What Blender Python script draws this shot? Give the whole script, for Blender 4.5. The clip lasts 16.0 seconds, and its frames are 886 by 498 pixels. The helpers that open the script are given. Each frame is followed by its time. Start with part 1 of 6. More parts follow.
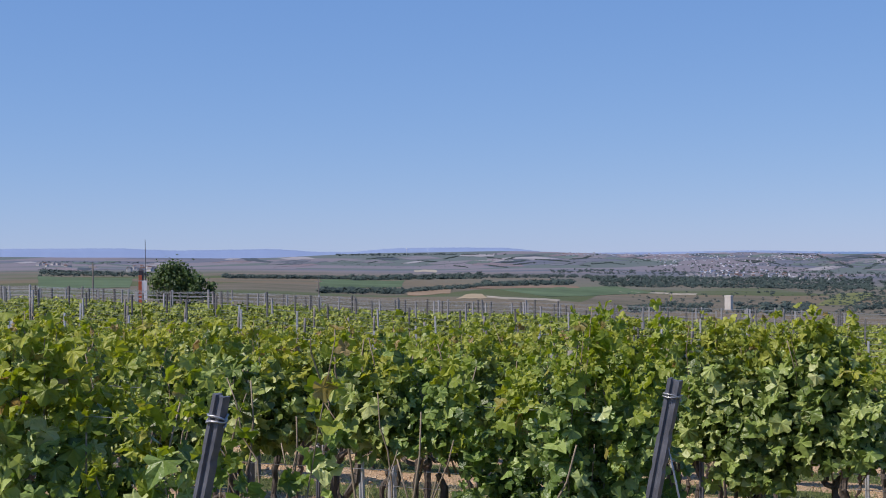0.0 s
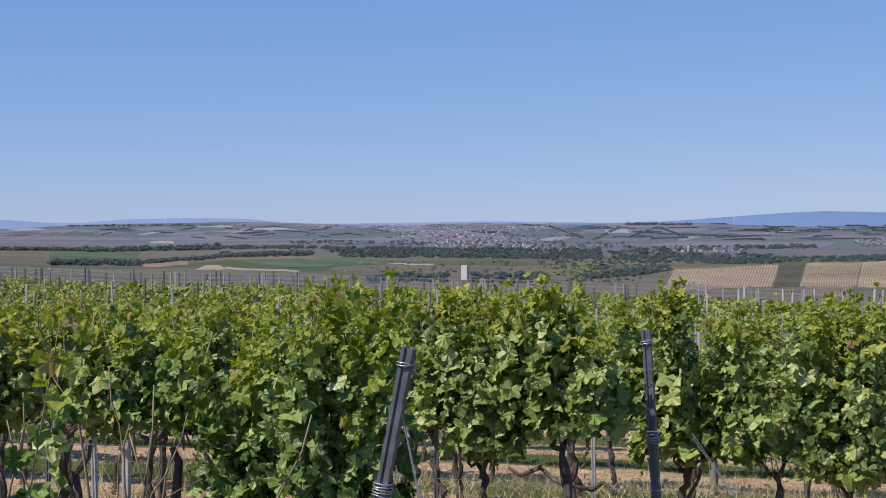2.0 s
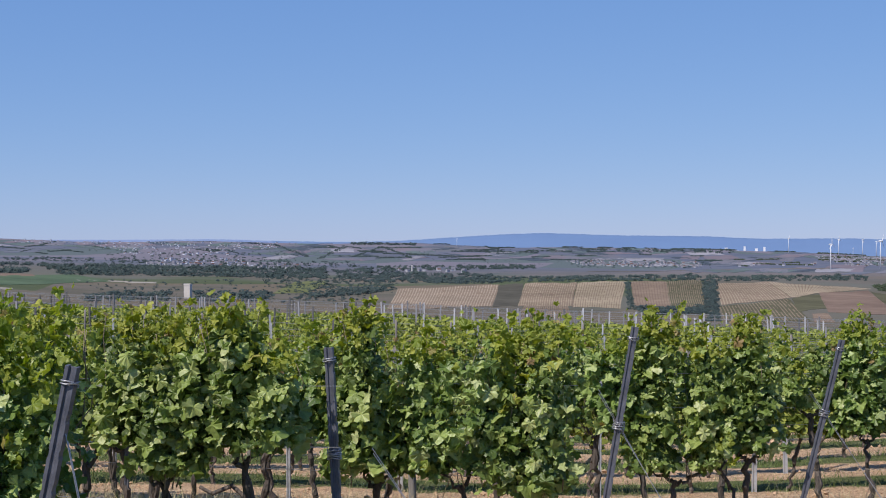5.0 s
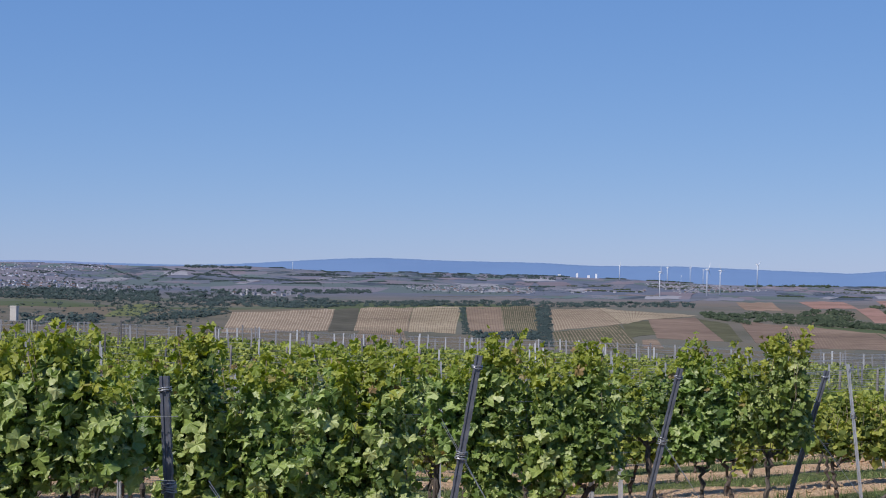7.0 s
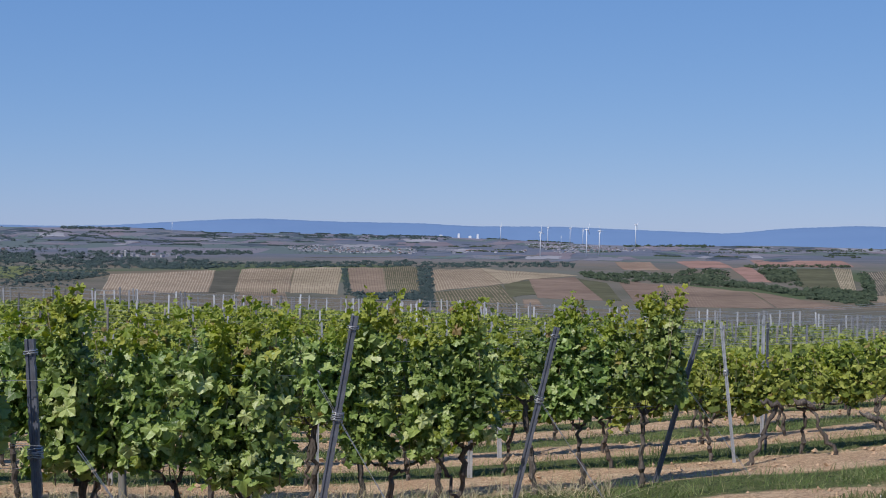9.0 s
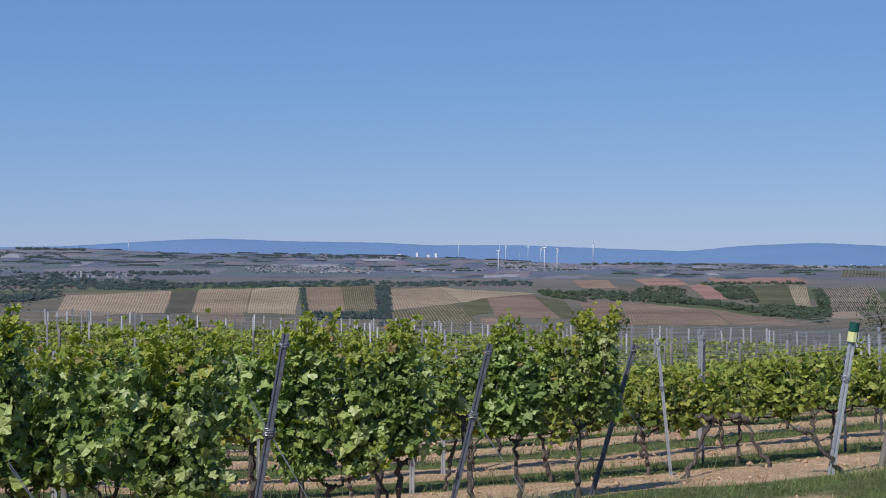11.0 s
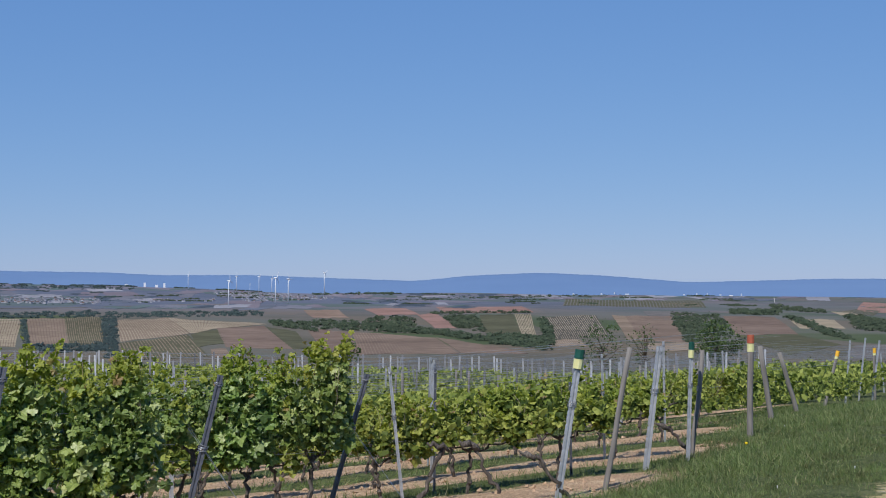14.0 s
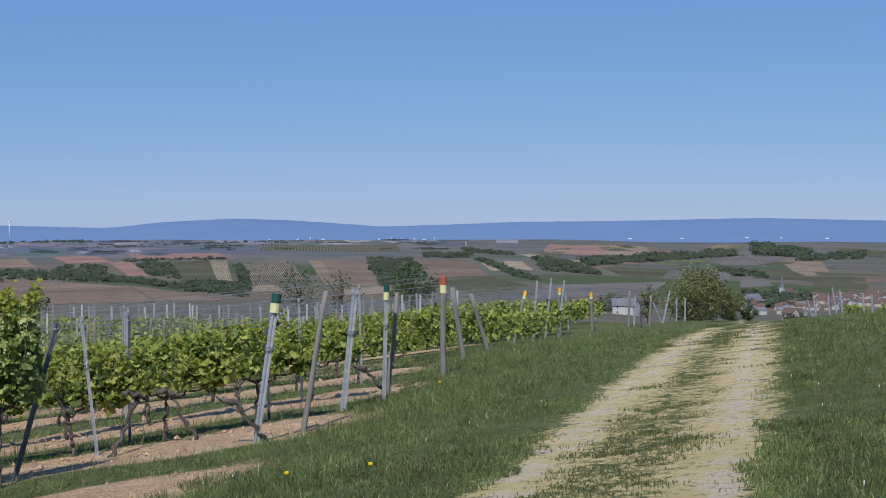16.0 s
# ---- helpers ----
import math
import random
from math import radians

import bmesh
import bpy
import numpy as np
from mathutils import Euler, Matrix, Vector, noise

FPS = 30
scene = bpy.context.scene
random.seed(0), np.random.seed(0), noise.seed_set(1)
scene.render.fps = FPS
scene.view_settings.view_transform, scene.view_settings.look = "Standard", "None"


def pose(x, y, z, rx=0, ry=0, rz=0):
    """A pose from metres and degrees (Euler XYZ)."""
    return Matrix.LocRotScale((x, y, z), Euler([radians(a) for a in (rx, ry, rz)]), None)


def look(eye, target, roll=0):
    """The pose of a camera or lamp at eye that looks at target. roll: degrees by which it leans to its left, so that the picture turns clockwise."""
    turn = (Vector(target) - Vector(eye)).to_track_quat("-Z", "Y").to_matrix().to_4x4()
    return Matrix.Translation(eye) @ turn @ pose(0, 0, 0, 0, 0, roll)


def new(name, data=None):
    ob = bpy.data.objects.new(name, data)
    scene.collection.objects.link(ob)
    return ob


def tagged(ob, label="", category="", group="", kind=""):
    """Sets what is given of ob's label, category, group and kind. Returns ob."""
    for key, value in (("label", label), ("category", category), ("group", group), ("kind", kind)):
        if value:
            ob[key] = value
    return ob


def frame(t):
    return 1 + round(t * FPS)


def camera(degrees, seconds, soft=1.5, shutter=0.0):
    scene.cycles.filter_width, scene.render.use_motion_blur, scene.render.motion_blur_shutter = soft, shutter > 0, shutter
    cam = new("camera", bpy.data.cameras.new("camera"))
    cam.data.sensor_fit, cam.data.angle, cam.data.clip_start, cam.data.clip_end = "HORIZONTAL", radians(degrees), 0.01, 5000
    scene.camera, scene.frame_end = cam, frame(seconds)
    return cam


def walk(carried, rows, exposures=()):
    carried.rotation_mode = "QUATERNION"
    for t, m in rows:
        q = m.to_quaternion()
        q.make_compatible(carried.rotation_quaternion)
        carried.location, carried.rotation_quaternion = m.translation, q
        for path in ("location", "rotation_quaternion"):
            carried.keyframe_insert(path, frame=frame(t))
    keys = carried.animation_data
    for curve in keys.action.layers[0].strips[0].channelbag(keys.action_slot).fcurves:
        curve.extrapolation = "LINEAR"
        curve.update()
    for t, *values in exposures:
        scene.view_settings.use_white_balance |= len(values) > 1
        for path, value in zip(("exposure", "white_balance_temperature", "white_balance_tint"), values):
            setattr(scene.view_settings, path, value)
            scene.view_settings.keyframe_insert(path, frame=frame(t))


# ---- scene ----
cam = camera(34.05, 16.0, soft=1.0)

# seconds, eye in metres, then heading (clockwise from +y), pitch and roll in degrees
PATH = [
    (0, -0.178, -0.193, 1.65, -30.398, 0.222, -0.674),
    (0.5, -0.163, -0.21, 1.652, -27.039, -0.273, -0.62),
    (1, -0.155, -0.218, 1.654, -23.832, -0.854, -0.629),
    (1.5, -0.156, -0.21, 1.651, -21.415, -1.057, -0.575),
    (2, -0.157, -0.197, 1.649, -20.116, -1.053, -0.682),
    (2.5, -0.141, -0.183, 1.644, -19.265, -0.888, -0.739),
    (3, -0.078, -0.195, 1.65, -18.785, -0.756, -0.646),
    (3.5, -0.025, -0.211, 1.656, -17.633, -0.733, -0.402),
    (4, 0.029, -0.237, 1.657, -14.959, -0.785, -0.403),
    (4.5, 0.077, -0.251, 1.652, -11.742, -0.736, -0.271),
    (5, 0.092, -0.245, 1.649, -9.277, -0.374, -0.055),
    (5.2, 0.087, -0.232, 1.648, -8.382, -0.228, 0.037),
    (7.3, 0.007, -0.032, 1.659, -2.094, 0.701, 0.479),
    (7.5, -0.002, -0.016, 1.657, -1.595, 0.729, 0.385),
    (8, 0, 0, 1.65, 0, 0.358, 0.272),
    (8.5, 0.038, 0.027, 1.647, 1.199, -0.555, 0.388),
    (8.7, 0.048, 0.029, 1.649, 1.516, -0.895, 0.442),
    (10.8, 0.226, -0.24, 1.656, 3.288, -0.314, 0.135),
    (11, 0.253, -0.263, 1.655, 3.532, -0.129, 0.153),
    (11.5, 0.305, -0.305, 1.649, 4.337, 0.126, 0.323),
    (12, 0.319, -0.303, 1.645, 5.825, 0.272, 0.487),
    (12.5, 0.309, -0.262, 1.646, 7.104, 0.451, 0.658),
    (13, 0.269, -0.187, 1.649, 9.112, 0.916, 0.58),
    (13.5, 0.265, -0.15, 1.648, 11.46, 1.16, 0.413),
    (14, 0.26, -0.136, 1.649, 14.141, 1.08, 0.134),
    (14.5, 0.26, -0.122, 1.646, 17.54, 0.896, -0.105),
    (15, 0.253, -0.119, 1.646, 20.93, 0.2, -0.269),
    (15.5, 0.245, -0.151, 1.64, 23.964, -0.722, -0.365),
    (16, 0.249, -0.163, 1.636, 26.132, -1.112, -0.394),
]
walk(cam, [(t, pose(x, y, z, 0, 0, -az) @ pose(0, 0, 0, 90 + pitch, 0, 0) @ pose(0, 0, 0, 0, 0, roll))
           for t, x, y, z, az, pitch, roll in PATH],
     exposures=[(0, 0.0, 6750, 15), (3.5, 0.0, 6700, 15), (8, -0.2, 6380, 12), (12.5, -0.23, 6350, 10), (16, -0.25, 6230, 10)])

# ---------------------------------------------------------------- light
SUN_AZ, SUN_EL = -140.0, 51.0        # bearing clockwise from +y, height above the horizon
world = bpy.data.worlds.new("sky")
scene.world = world
world.use_nodes = True
wn = world.node_tree.nodes
sky = wn.new("ShaderNodeTexSky")
sky.sky_type = "NISHITA"
sky.sun_disc = False
sky.sun_elevation = radians(SUN_EL)
sky.sun_rotation = radians(SUN_AZ)
sky.altitude = 200
sky.air_density, sky.dust_density, sky.ozone_density = 0.7, 0.08, 6.0
# haze of a clear noon evens out the sky: each channel has its own spread
split, whole = wn.new("ShaderNodeSeparateColor"), wn.new("ShaderNodeCombineColor")
world.node_tree.links.new(sky.outputs[0], split.inputs[0])
for k, (power, gain_) in enumerate(((0.66, 0.845), (0.49, 1.37), (0.3, 2.8))):
    pw, ga = wn.new("ShaderNodeMath"), wn.new("ShaderNodeMath")
    pw.operation, ga.operation = "POWER", "MULTIPLY"
    pw.inputs[1].default_value, ga.inputs[1].default_value = power, gain_
    for p, q in ((split.outputs[k], pw.inputs[0]), (pw.outputs[0], ga.inputs[0]), (ga.outputs[0], whole.inputs[k])):
        world.node_tree.links.new(p, q)
world.node_tree.links.new(whole.outputs[0], wn["Background"].inputs["Color"])
wn["Background"].inputs["Strength"].default_value = 0.15

sun = new("sun", bpy.data.lights.new("sun", "SUN"))
sun.data.energy, sun.data.angle, sun.data.color = 5.0, radians(0.5), (1.0, 0.95, 0.87)
sd = Vector((math.sin(radians(SUN_AZ)) * math.cos(radians(SUN_EL)), math.cos(radians(SUN_AZ)) * math.cos(radians(SUN_EL)),
             math.sin(radians(SUN_EL))))
sun.matrix_world = look(sd * 60, (0, 0, 0))
scene.view_settings.exposure = 0.0

# ---------------------------------------------------------------- materials
rng = np.random.default_rng(7)


def material(name, rough=0.8, metal=0.0, spec=0.3):
    m = bpy.data.materials.new(name)
    m.use_nodes = True
    n = m.node_tree.nodes
    b = n["Principled BSDF"]
    b.inputs["Roughness"].default_value = rough
    b.inputs["Metallic"].default_value = metal
    b.inputs["Specular IOR Level"].default_value = spec
    return m, n, m.node_tree.links, b


def ramp(n, stops):
    r = n.new("ShaderNodeValToRGB")
    while len(r.color_ramp.elements) < len(stops):
        r.color_ramp.elements.new(0.5)
    for e, (p, c) in zip(r.color_ramp.elements, stops):
        e.position, e.color = p, (*c, 1)
    return r


def noisy(name, stops, scale, rough=0.85, metal=0.0, spec=0.25, bump=0.3, bump_dist=0.01, coarse=0.15, stretch=(1, 1, 1)):
    """Colour from two scales of noise in object space, with fine relief."""
    m, n, l, b = material(name, rough, metal, spec)
    tc, mp = n.new("ShaderNodeTexCoord"), n.new("ShaderNodeMapping")
    mp.inputs["Scale"].default_value = stretch
    l.new(tc.outputs["Object"], mp.inputs["Vector"])
    a, c = n.new("ShaderNodeTexNoise"), n.new("ShaderNodeTexNoise")
    a.inputs["Scale"].default_value, a.inputs["Detail"].default_value = scale, 6
    c.inputs["Scale"].default_value, c.inputs["Detail"].default_value = scale * coarse, 3
    l.new(mp.outputs[0], a.inputs["Vector"])
    l.new(mp.outputs[0], c.inputs["Vector"])
    mix = n.new("ShaderNodeMath")
    mix.operation = "MULTIPLY_ADD"
    mix.inputs[1].default_value = 0.5
    half = n.new("ShaderNodeMath")
    half.operation = "MULTIPLY"
    half.inputs[1].default_value = 0.5
    l.new(a.outputs["Fac"], mix.inputs[0])
    l.new(c.outputs["Fac"], half.inputs[0])
    l.new(half.outputs[0], mix.inputs[2])
    r = ramp(n, stops)
    l.new(mix.outputs[0], r.inputs["Fac"])
    l.new(r.outputs["Color"], b.inputs["Base Color"])
    if bump:
        bp = n.new("ShaderNodeBump")
        bp.inputs["Strength"].default_value, bp.inputs["Distance"].default_value = bump, bump_dist
        l.new(a.outputs["Fac"], bp.inputs["Height"])
        l.new(bp.outputs["Normal"], b.inputs["Normal"])
    return m


def leafy(name, stops, rough=0.45, through_light=0.35, spec=0.4, relief=0.0, tone=(35, 0.7, 1.3)):
    """Leaves: a colour for each leaf, light shining through the blade."""
    m, n, l, b = material(name, rough, 0.0, spec)
    g = n.new("ShaderNodeNewGeometry")
    r = ramp(n, stops)
    l.new(g.outputs["Random Per Island"], r.inputs["Fac"])
    tc, t = n.new("ShaderNodeTexCoord"), n.new("ShaderNodeTexNoise")
    t.inputs["Scale"].default_value, t.inputs["Detail"].default_value = tone[0], 3
    l.new(tc.outputs["Object"], t.inputs["Vector"])
    hv = n.new("ShaderNodeHueSaturation")
    mr = n.new("ShaderNodeMapRange")
    mr.inputs["To Min"].default_value, mr.inputs["To Max"].default_value = tone[1:]
    l.new(t.outputs["Fac"], mr.inputs["Value"])
    l.new(mr.outputs[0], hv.inputs["Value"])
    l.new(r.outputs["Color"], hv.inputs["Color"])
    oi, orr = n.new("ShaderNodeObjectInfo"), n.new("ShaderNodeMapRange")
    orr.inputs["To Min"].default_value, orr.inputs["To Max"].default_value = 0.515, 0.49
    l.new(oi.outputs["Random"], orr.inputs["Value"])
    l.new(orr.outputs[0], hv.inputs["Hue"])
    l.new(hv.outputs["Color"], b.inputs["Base Color"])
    if relief:
        rt, bp = n.new("ShaderNodeTexNoise"), n.new("ShaderNodeBump")
        rt.inputs["Scale"].default_value, rt.inputs["Detail"].default_value = 45, 2
        bp.inputs["Strength"].default_value, bp.inputs["Distance"].default_value = relief, 0.018
        l.new(tc.outputs["Object"], rt.inputs["Vector"])
        l.new(rt.outputs["Fac"], bp.inputs["Height"])
        l.new(bp.outputs["Normal"], b.inputs["Normal"])
    tr, mx = n.new("ShaderNodeBsdfTranslucent"), n.new("ShaderNodeMixShader")
    gain = n.new("ShaderNodeHueSaturation")
    gain.inputs["Saturation"].default_value, gain.inputs["Value"].default_value = 1.15, 1.5
    l.new(hv.outputs["Color"], gain.inputs["Color"])
    l.new(gain.outputs["Color"], tr.inputs["Color"])
    mx.inputs["Fac"].default_value = through_light
    l.new(b.outputs[0], mx.inputs[1])
    l.new(tr.outputs[0], mx.inputs[2])
    l.new(mx.outputs[0], n["Material Output"].inputs["Surface"])
    return m


LEAF = leafy("vine_leaf", [(0.0, (0.062, 0.1, 0.022)), (0.5, (0.195, 0.268, 0.062)), (0.85, (0.335, 0.4, 0.125)), (1.0, (0.48, 0.515, 0.24))], 0.42, 0.26, 0.45, 0.45, (30, 0.75, 1.25))
LEAF_TIP = leafy("tender_vine_leaf", [(0.0, (0.19, 0.235, 0.032)), (0.93, (0.36, 0.375, 0.065)), (0.95, (0.3, 0.24, 0.08)), (1.0, (0.29, 0.2, 0.095))], 0.5, 0.35, 0.4, 0.5)
LEAF_YOUNG = leafy("young_vine_leaf", [(0.0, (0.04, 0.066, 0.014)), (0.4, (0.16, 0.2, 0.036)), (1.0, (0.4, 0.42, 0.105))], 0.6, 0.26, 0.22, 0.3)
TREE_LEAF = leafy("tree_leaf", [(0.0, (0.035, 0.065, 0.022)), (0.6, (0.06, 0.1, 0.03)), (1.0, (0.11, 0.16, 0.045))], 0.6, 0.25)
# far trees: the blue of hazy air is painted into the leaf colour
WOODS = leafy("hazed_wood_leaf", [(0.0, (0.038, 0.057, 0.06)), (0.6, (0.053, 0.076, 0.073)), (1.0, (0.075, 0.1, 0.088))], 0.9, 0.12, 0.05, tone=(0.02, 0.75, 1.25))
HEDGE_LEAF = leafy("hedge_leaf", [(0.0, (0.04, 0.056, 0.036)), (0.6, (0.055, 0.073, 0.046)), (1.0, (0.078, 0.096, 0.06))], 0.9, 0.12, 0.05, tone=(0.05, 0.7, 1.3))
GRASS = leafy("grass_blade", [(0.0, (0.072, 0.112, 0.033)), (0.7, (0.16, 0.212, 0.069)), (0.93, (0.24, 0.275, 0.107)), (1.0, (0.42, 0.37, 0.2))], 0.6, 0.35, tone=(1.9, 0.2, 1.9))
TUFT = leafy("tuft_blade", [(0.0, (0.07, 0.085, 0.032)), (0.7, (0.14, 0.15, 0.055)), (1.0, (0.22, 0.21, 0.09))], 0.7, 0.3, tone=(2.5, 0.6, 1.5))
BARK = noisy("vine_bark", [(0.3, (0.04, 0.032, 0.027)), (0.55, (0.12, 0.1, 0.085)), (0.75, (0.28, 0.245, 0.21))], 45, bump=1.0, bump_dist=0.03, stretch=(1, 1, 0.3))
CANE = noisy("dry_cane", [(0.3, (0.16, 0.12, 0.08)), (0.7, (0.36, 0.3, 0.22))], 40, bump=0.3)
STEEL = noisy("dark_weathered_steel", [(0.3, (0.075, 0.08, 0.1)), (0.7, (0.165, 0.172, 0.205))], 30, 0.5, 0.25, 0.5, 0.2, 0.002)
GALV = noisy("galvanised_steel", [(0.3, (0.34, 0.35, 0.37)), (0.7, (0.54, 0.55, 0.58))], 30, 0.45, 0.3, 0.5, 0.15, 0.002)
WOODP = noisy("weathered_wood", [(0.3, (0.12, 0.108, 0.1)), (0.7, (0.3, 0.28, 0.255))], 30, 0.9, 0, 0.2, 0.8, 0.006, stretch=(1, 1, 0.1))
SOOT = noisy("dark_painted_metal", [(0.3, (0.025, 0.025, 0.035)), (0.7, (0.06, 0.055, 0.07))], 8, 0.6, 0, 0.3, 0.2)
WIRE = noisy("trellis_wire", [(0.3, (0.3, 0.31, 0.33)), (0.7, (0.5, 0.5, 0.52))], 30, 0.4, 0.7, 0.5, 0)

# ---------------------------------------------------------------- the lie of the land
RADII = [60, 75, 150, 300, 500, 800, 1200, 1700, 2400, 3200, 3600, 4800]
LAND = {}


def profile(bearing, heights, dips):
    """Ground along one bearing: heights in metres at 60, 75 and 150 m, then the dip in degrees below eye level further out."""
    LAND[bearing] = heights + [1.65 + r * math.tan(radians(d)) for r, d in zip(RADII[3:], dips)]


profile(-180, [-1, -1, -1], [-0.6] * 9)
profile(-90, [-1.5, -1.7, -3], [-1.1, -0.9, -0.7, -0.5, -0.4, -0.2, -0.05, 0.1, -0.4])
profile(-47, [-1.08, -1.38, -2.8], [-1.25, -0.95, -0.75, -0.5, -0.38, -0.2, -0.05, 0.13, -0.4])
profile(-40, [-1.45, -1.84, -3.6], [-1.4, -1.1, -0.82, -0.62, -0.45, -0.3, -0.12, -0.02, -0.4])
profile(-30, [-1.97, -2.49, -6.0], [-1.9, -1.6, -1.15, -0.85, -0.68, -0.5, -0.08, 0.1, -0.4])
profile(-20, [-2.36, -2.98, -7.4], [-2.6, -2.25, -1.6, -1.15, -0.9, -0.6, -0.28, -0.12, -0.5])
profile(-12, [-2.65, -3.35, -8.6], [-2.9, -2.5, -1.85, -1.5, -1.1, -0.72, -0.38, -0.13, -0.5])
profile(-6, [-2.95, -3.71, -9.4], [-3.2, -2.85, -1.75, -1.45, -1.15, -0.82, -0.52, -0.3, -0.6])
profile(0, [-3.08, -3.88, -9.8], [-3.4, -2.95, -1.7, -1.4, -1.2, -0.9, -0.6, -0.4, -0.8])
profile(10, [-3.36, -4.23, -10.2], [-3.5, -3.05, -2.1, -1.45, -1.15, -0.92, -0.72, -0.66, -1.0])
profile(20, [-3.44, -4.33, -10.6], [-3.5, -3.0, -2.1, -1.4, -1.1, -0.9, -0.75, -0.69, -1.0])
profile(30, [-2.75, -3.6, -11], [-3.8, -3.2, -2.2, -1.5, -1.15, -0.98, -0.86, -0.82, -1.1])
profile(38, [-2.5, -3.75, -12], [-4.3, -3.5, -2.45, -1.85, -1.4, -1.05, -0.92, -0.9, -1.2])
profile(46, [-2.5, -3.75, -12], [-4.3, -3.5, -2.5, -1.9, -1.4, -1.1, -0.96, -0.94, -1.2])
profile(90, [-3, -4, -10], [-3.0, -2.5, -2.0, -1.6, -1.3, -1.0, -0.9, -0.9, -1.2])
profile(180, [-1, -1, -1], [-0.6] * 9)
BEARINGS = np.array(sorted(LAND), float)
TABLE = np.array([LAND[b] for b in sorted(LAND)])


def height(x, y):
    """Height of the ground. Works on numbers and on arrays."""
    x, y = np.asarray(x, float), np.asarray(y, float)
    r = np.hypot(x, y)
    az = np.degrees(np.arctan2(x, y))
    near = 0.081 * (np.sqrt(x * x + 0.6) + x) / 2 - 0.081 * y
    near = np.where(y < 0, near * np.clip(1 + y / 30, 0, 1), near)
    i = np.clip(np.searchsorted(BEARINGS, az) - 1, 0, len(BEARINGS) - 2)
    f = (az - BEARINGS[i]) / (BEARINGS[i + 1] - BEARINGS[i])
    f = f * f * (3 - 2 * f)
    lr = np.log(np.clip(r, RADII[0], RADII[-1]))
    k = np.clip(np.searchsorted(np.log(RADII), lr) - 1, 0, len(RADII) - 2)
    g = (lr - np.log(RADII)[k]) / (np.log(RADII)[k + 1] - np.log(RADII)[k])
    # dips are blended, so that slopes stay even along a line of sight
    dip = lambda ii, kk: (TABLE[ii, kk] - 1.65) / np.array(RADII)[kk]
    a = dip(i, k) * (1 - g) + dip(i, k + 1) * g
    b = dip(i + 1, k) * (1 - g) + dip(i + 1, k + 1) * g
    far = 1.65 + r * (a * (1 - f) + b * f)
    far = np.where(r < RADII[0], 1.65 + RADII[0] * (dip(i, 0 * k) * (1 - f) + dip(i + 1, 0 * k) * f), far)
    roll = np.sin(x * .0051 + 1.7 * np.sin(y * .0033)) * np.sin(y * .0046 + 1.3 * np.sin(x * .0039)) + .5 * np.sin(x * .0117 + y * .0063)
    far = far + roll * np.clip((r - 1500) / 1200, 0, 1) * 3.2
    w = np.clip((r - 24) / 36, 0, 1)
    w = w * w * (3 - 2 * w)
    return near * (1 - w) + far * w


def ground_at(x, y):
    return float(height(x, y))


def mesh_of(name, verts, faces, mats, index=None, smooth=False):
    me = bpy.data.meshes.new(name)
    me.from_pydata(verts if isinstance(verts, list) else verts.tolist(), [], faces if isinstance(faces, list) else faces.tolist())
    for m in mats if isinstance(mats, (list, tuple)) else [mats]:
        me.materials.append(m)
    if index is not None:
        me.polygons.foreach_set("material_index", np.asarray(index, np.int32))
    if smooth:
        me.polygons.foreach_set("use_smooth", np.ones(len(me.polygons), bool))
    me.update()
    return me


def part(name, me, parent=None, label=""):
    if isinstance(me, tuple):
        bm, mat = me
        d = bpy.data.meshes.new(name)
        bm.to_mesh(d)
        bm.free()
        d.materials.append(mat)
        me = d
    ob = new(name, me)
    ob.parent = parent
    return tagged(ob, label)


def thing(name, label, category, group="", at=None, kind=""):
    ob = new(name)
    if at is not None:
        ob.matrix_basis = at
    return tagged(ob, label, category, group, kind)


# ground: rings that widen with distance, finer steps of bearing ahead
bear = np.concatenate([np.arange(-180, -52, 8), np.arange(-52, 52, 0.5), np.arange(52, 181, 8)])
rings = np.concatenate([[0.0], np.arange(1.5, 40, 0.5), 40 * np.exp(np.linspace(0, math.log(4800 / 40), 330))])
R, A = np.meshgrid(rings, np.radians(bear), indexing="ij")
X, Y = R * np.sin(A), R * np.cos(A)
Z = height(X, Y)
Z = Z + np.where((R > 3) & (R < 60), 0.03 * np.sin(X * 2.1 + 3 * np.sin(Y * 0.7)) * np.cos(Y * 1.7 + X), 0)
nb = len(bear)
verts = np.stack([X, Y, Z], -1).reshape(-1, 3)
ii, jj = np.meshgrid(np.arange(len(rings) - 1), np.arange(nb - 1), indexing="ij")
a = (ii * nb + jj).ravel()
faces = np.stack([a, a + nb, a + nb + 1, a + 1], -1)

# soil with grassed alleys, a worn farm track, and open country beyond
m, n, l, b = material("vineyard_ground", 0.95, 0, 0.1)
geo, sep = n.new("ShaderNodeNewGeometry"), n.new("ShaderNodeSeparateXYZ")
l.new(geo.outputs["Position"], sep.inputs[0])


def calc(op, p, q=None, c=None):
    o = n.new("ShaderNodeMath")
    o.operation = op
    for s, v in zip(o.inputs, (p, q, c)):
        if v is None:
            continue
        if isinstance(v, (int, float)):
            s.default_value = v
        else:
            l.new(v, s)
    return o.outputs[0]


def cloud(scale, detail=4, rough=0.6):
    t = n.new("ShaderNodeTexNoise")
    t.inputs["Scale"].default_value, t.inputs["Detail"].default_value, t.inputs["Roughness"].default_value = scale, detail, rough
    l.new(geo.outputs["Position"], t.inputs["Vector"])
    return t.outputs["Fac"]


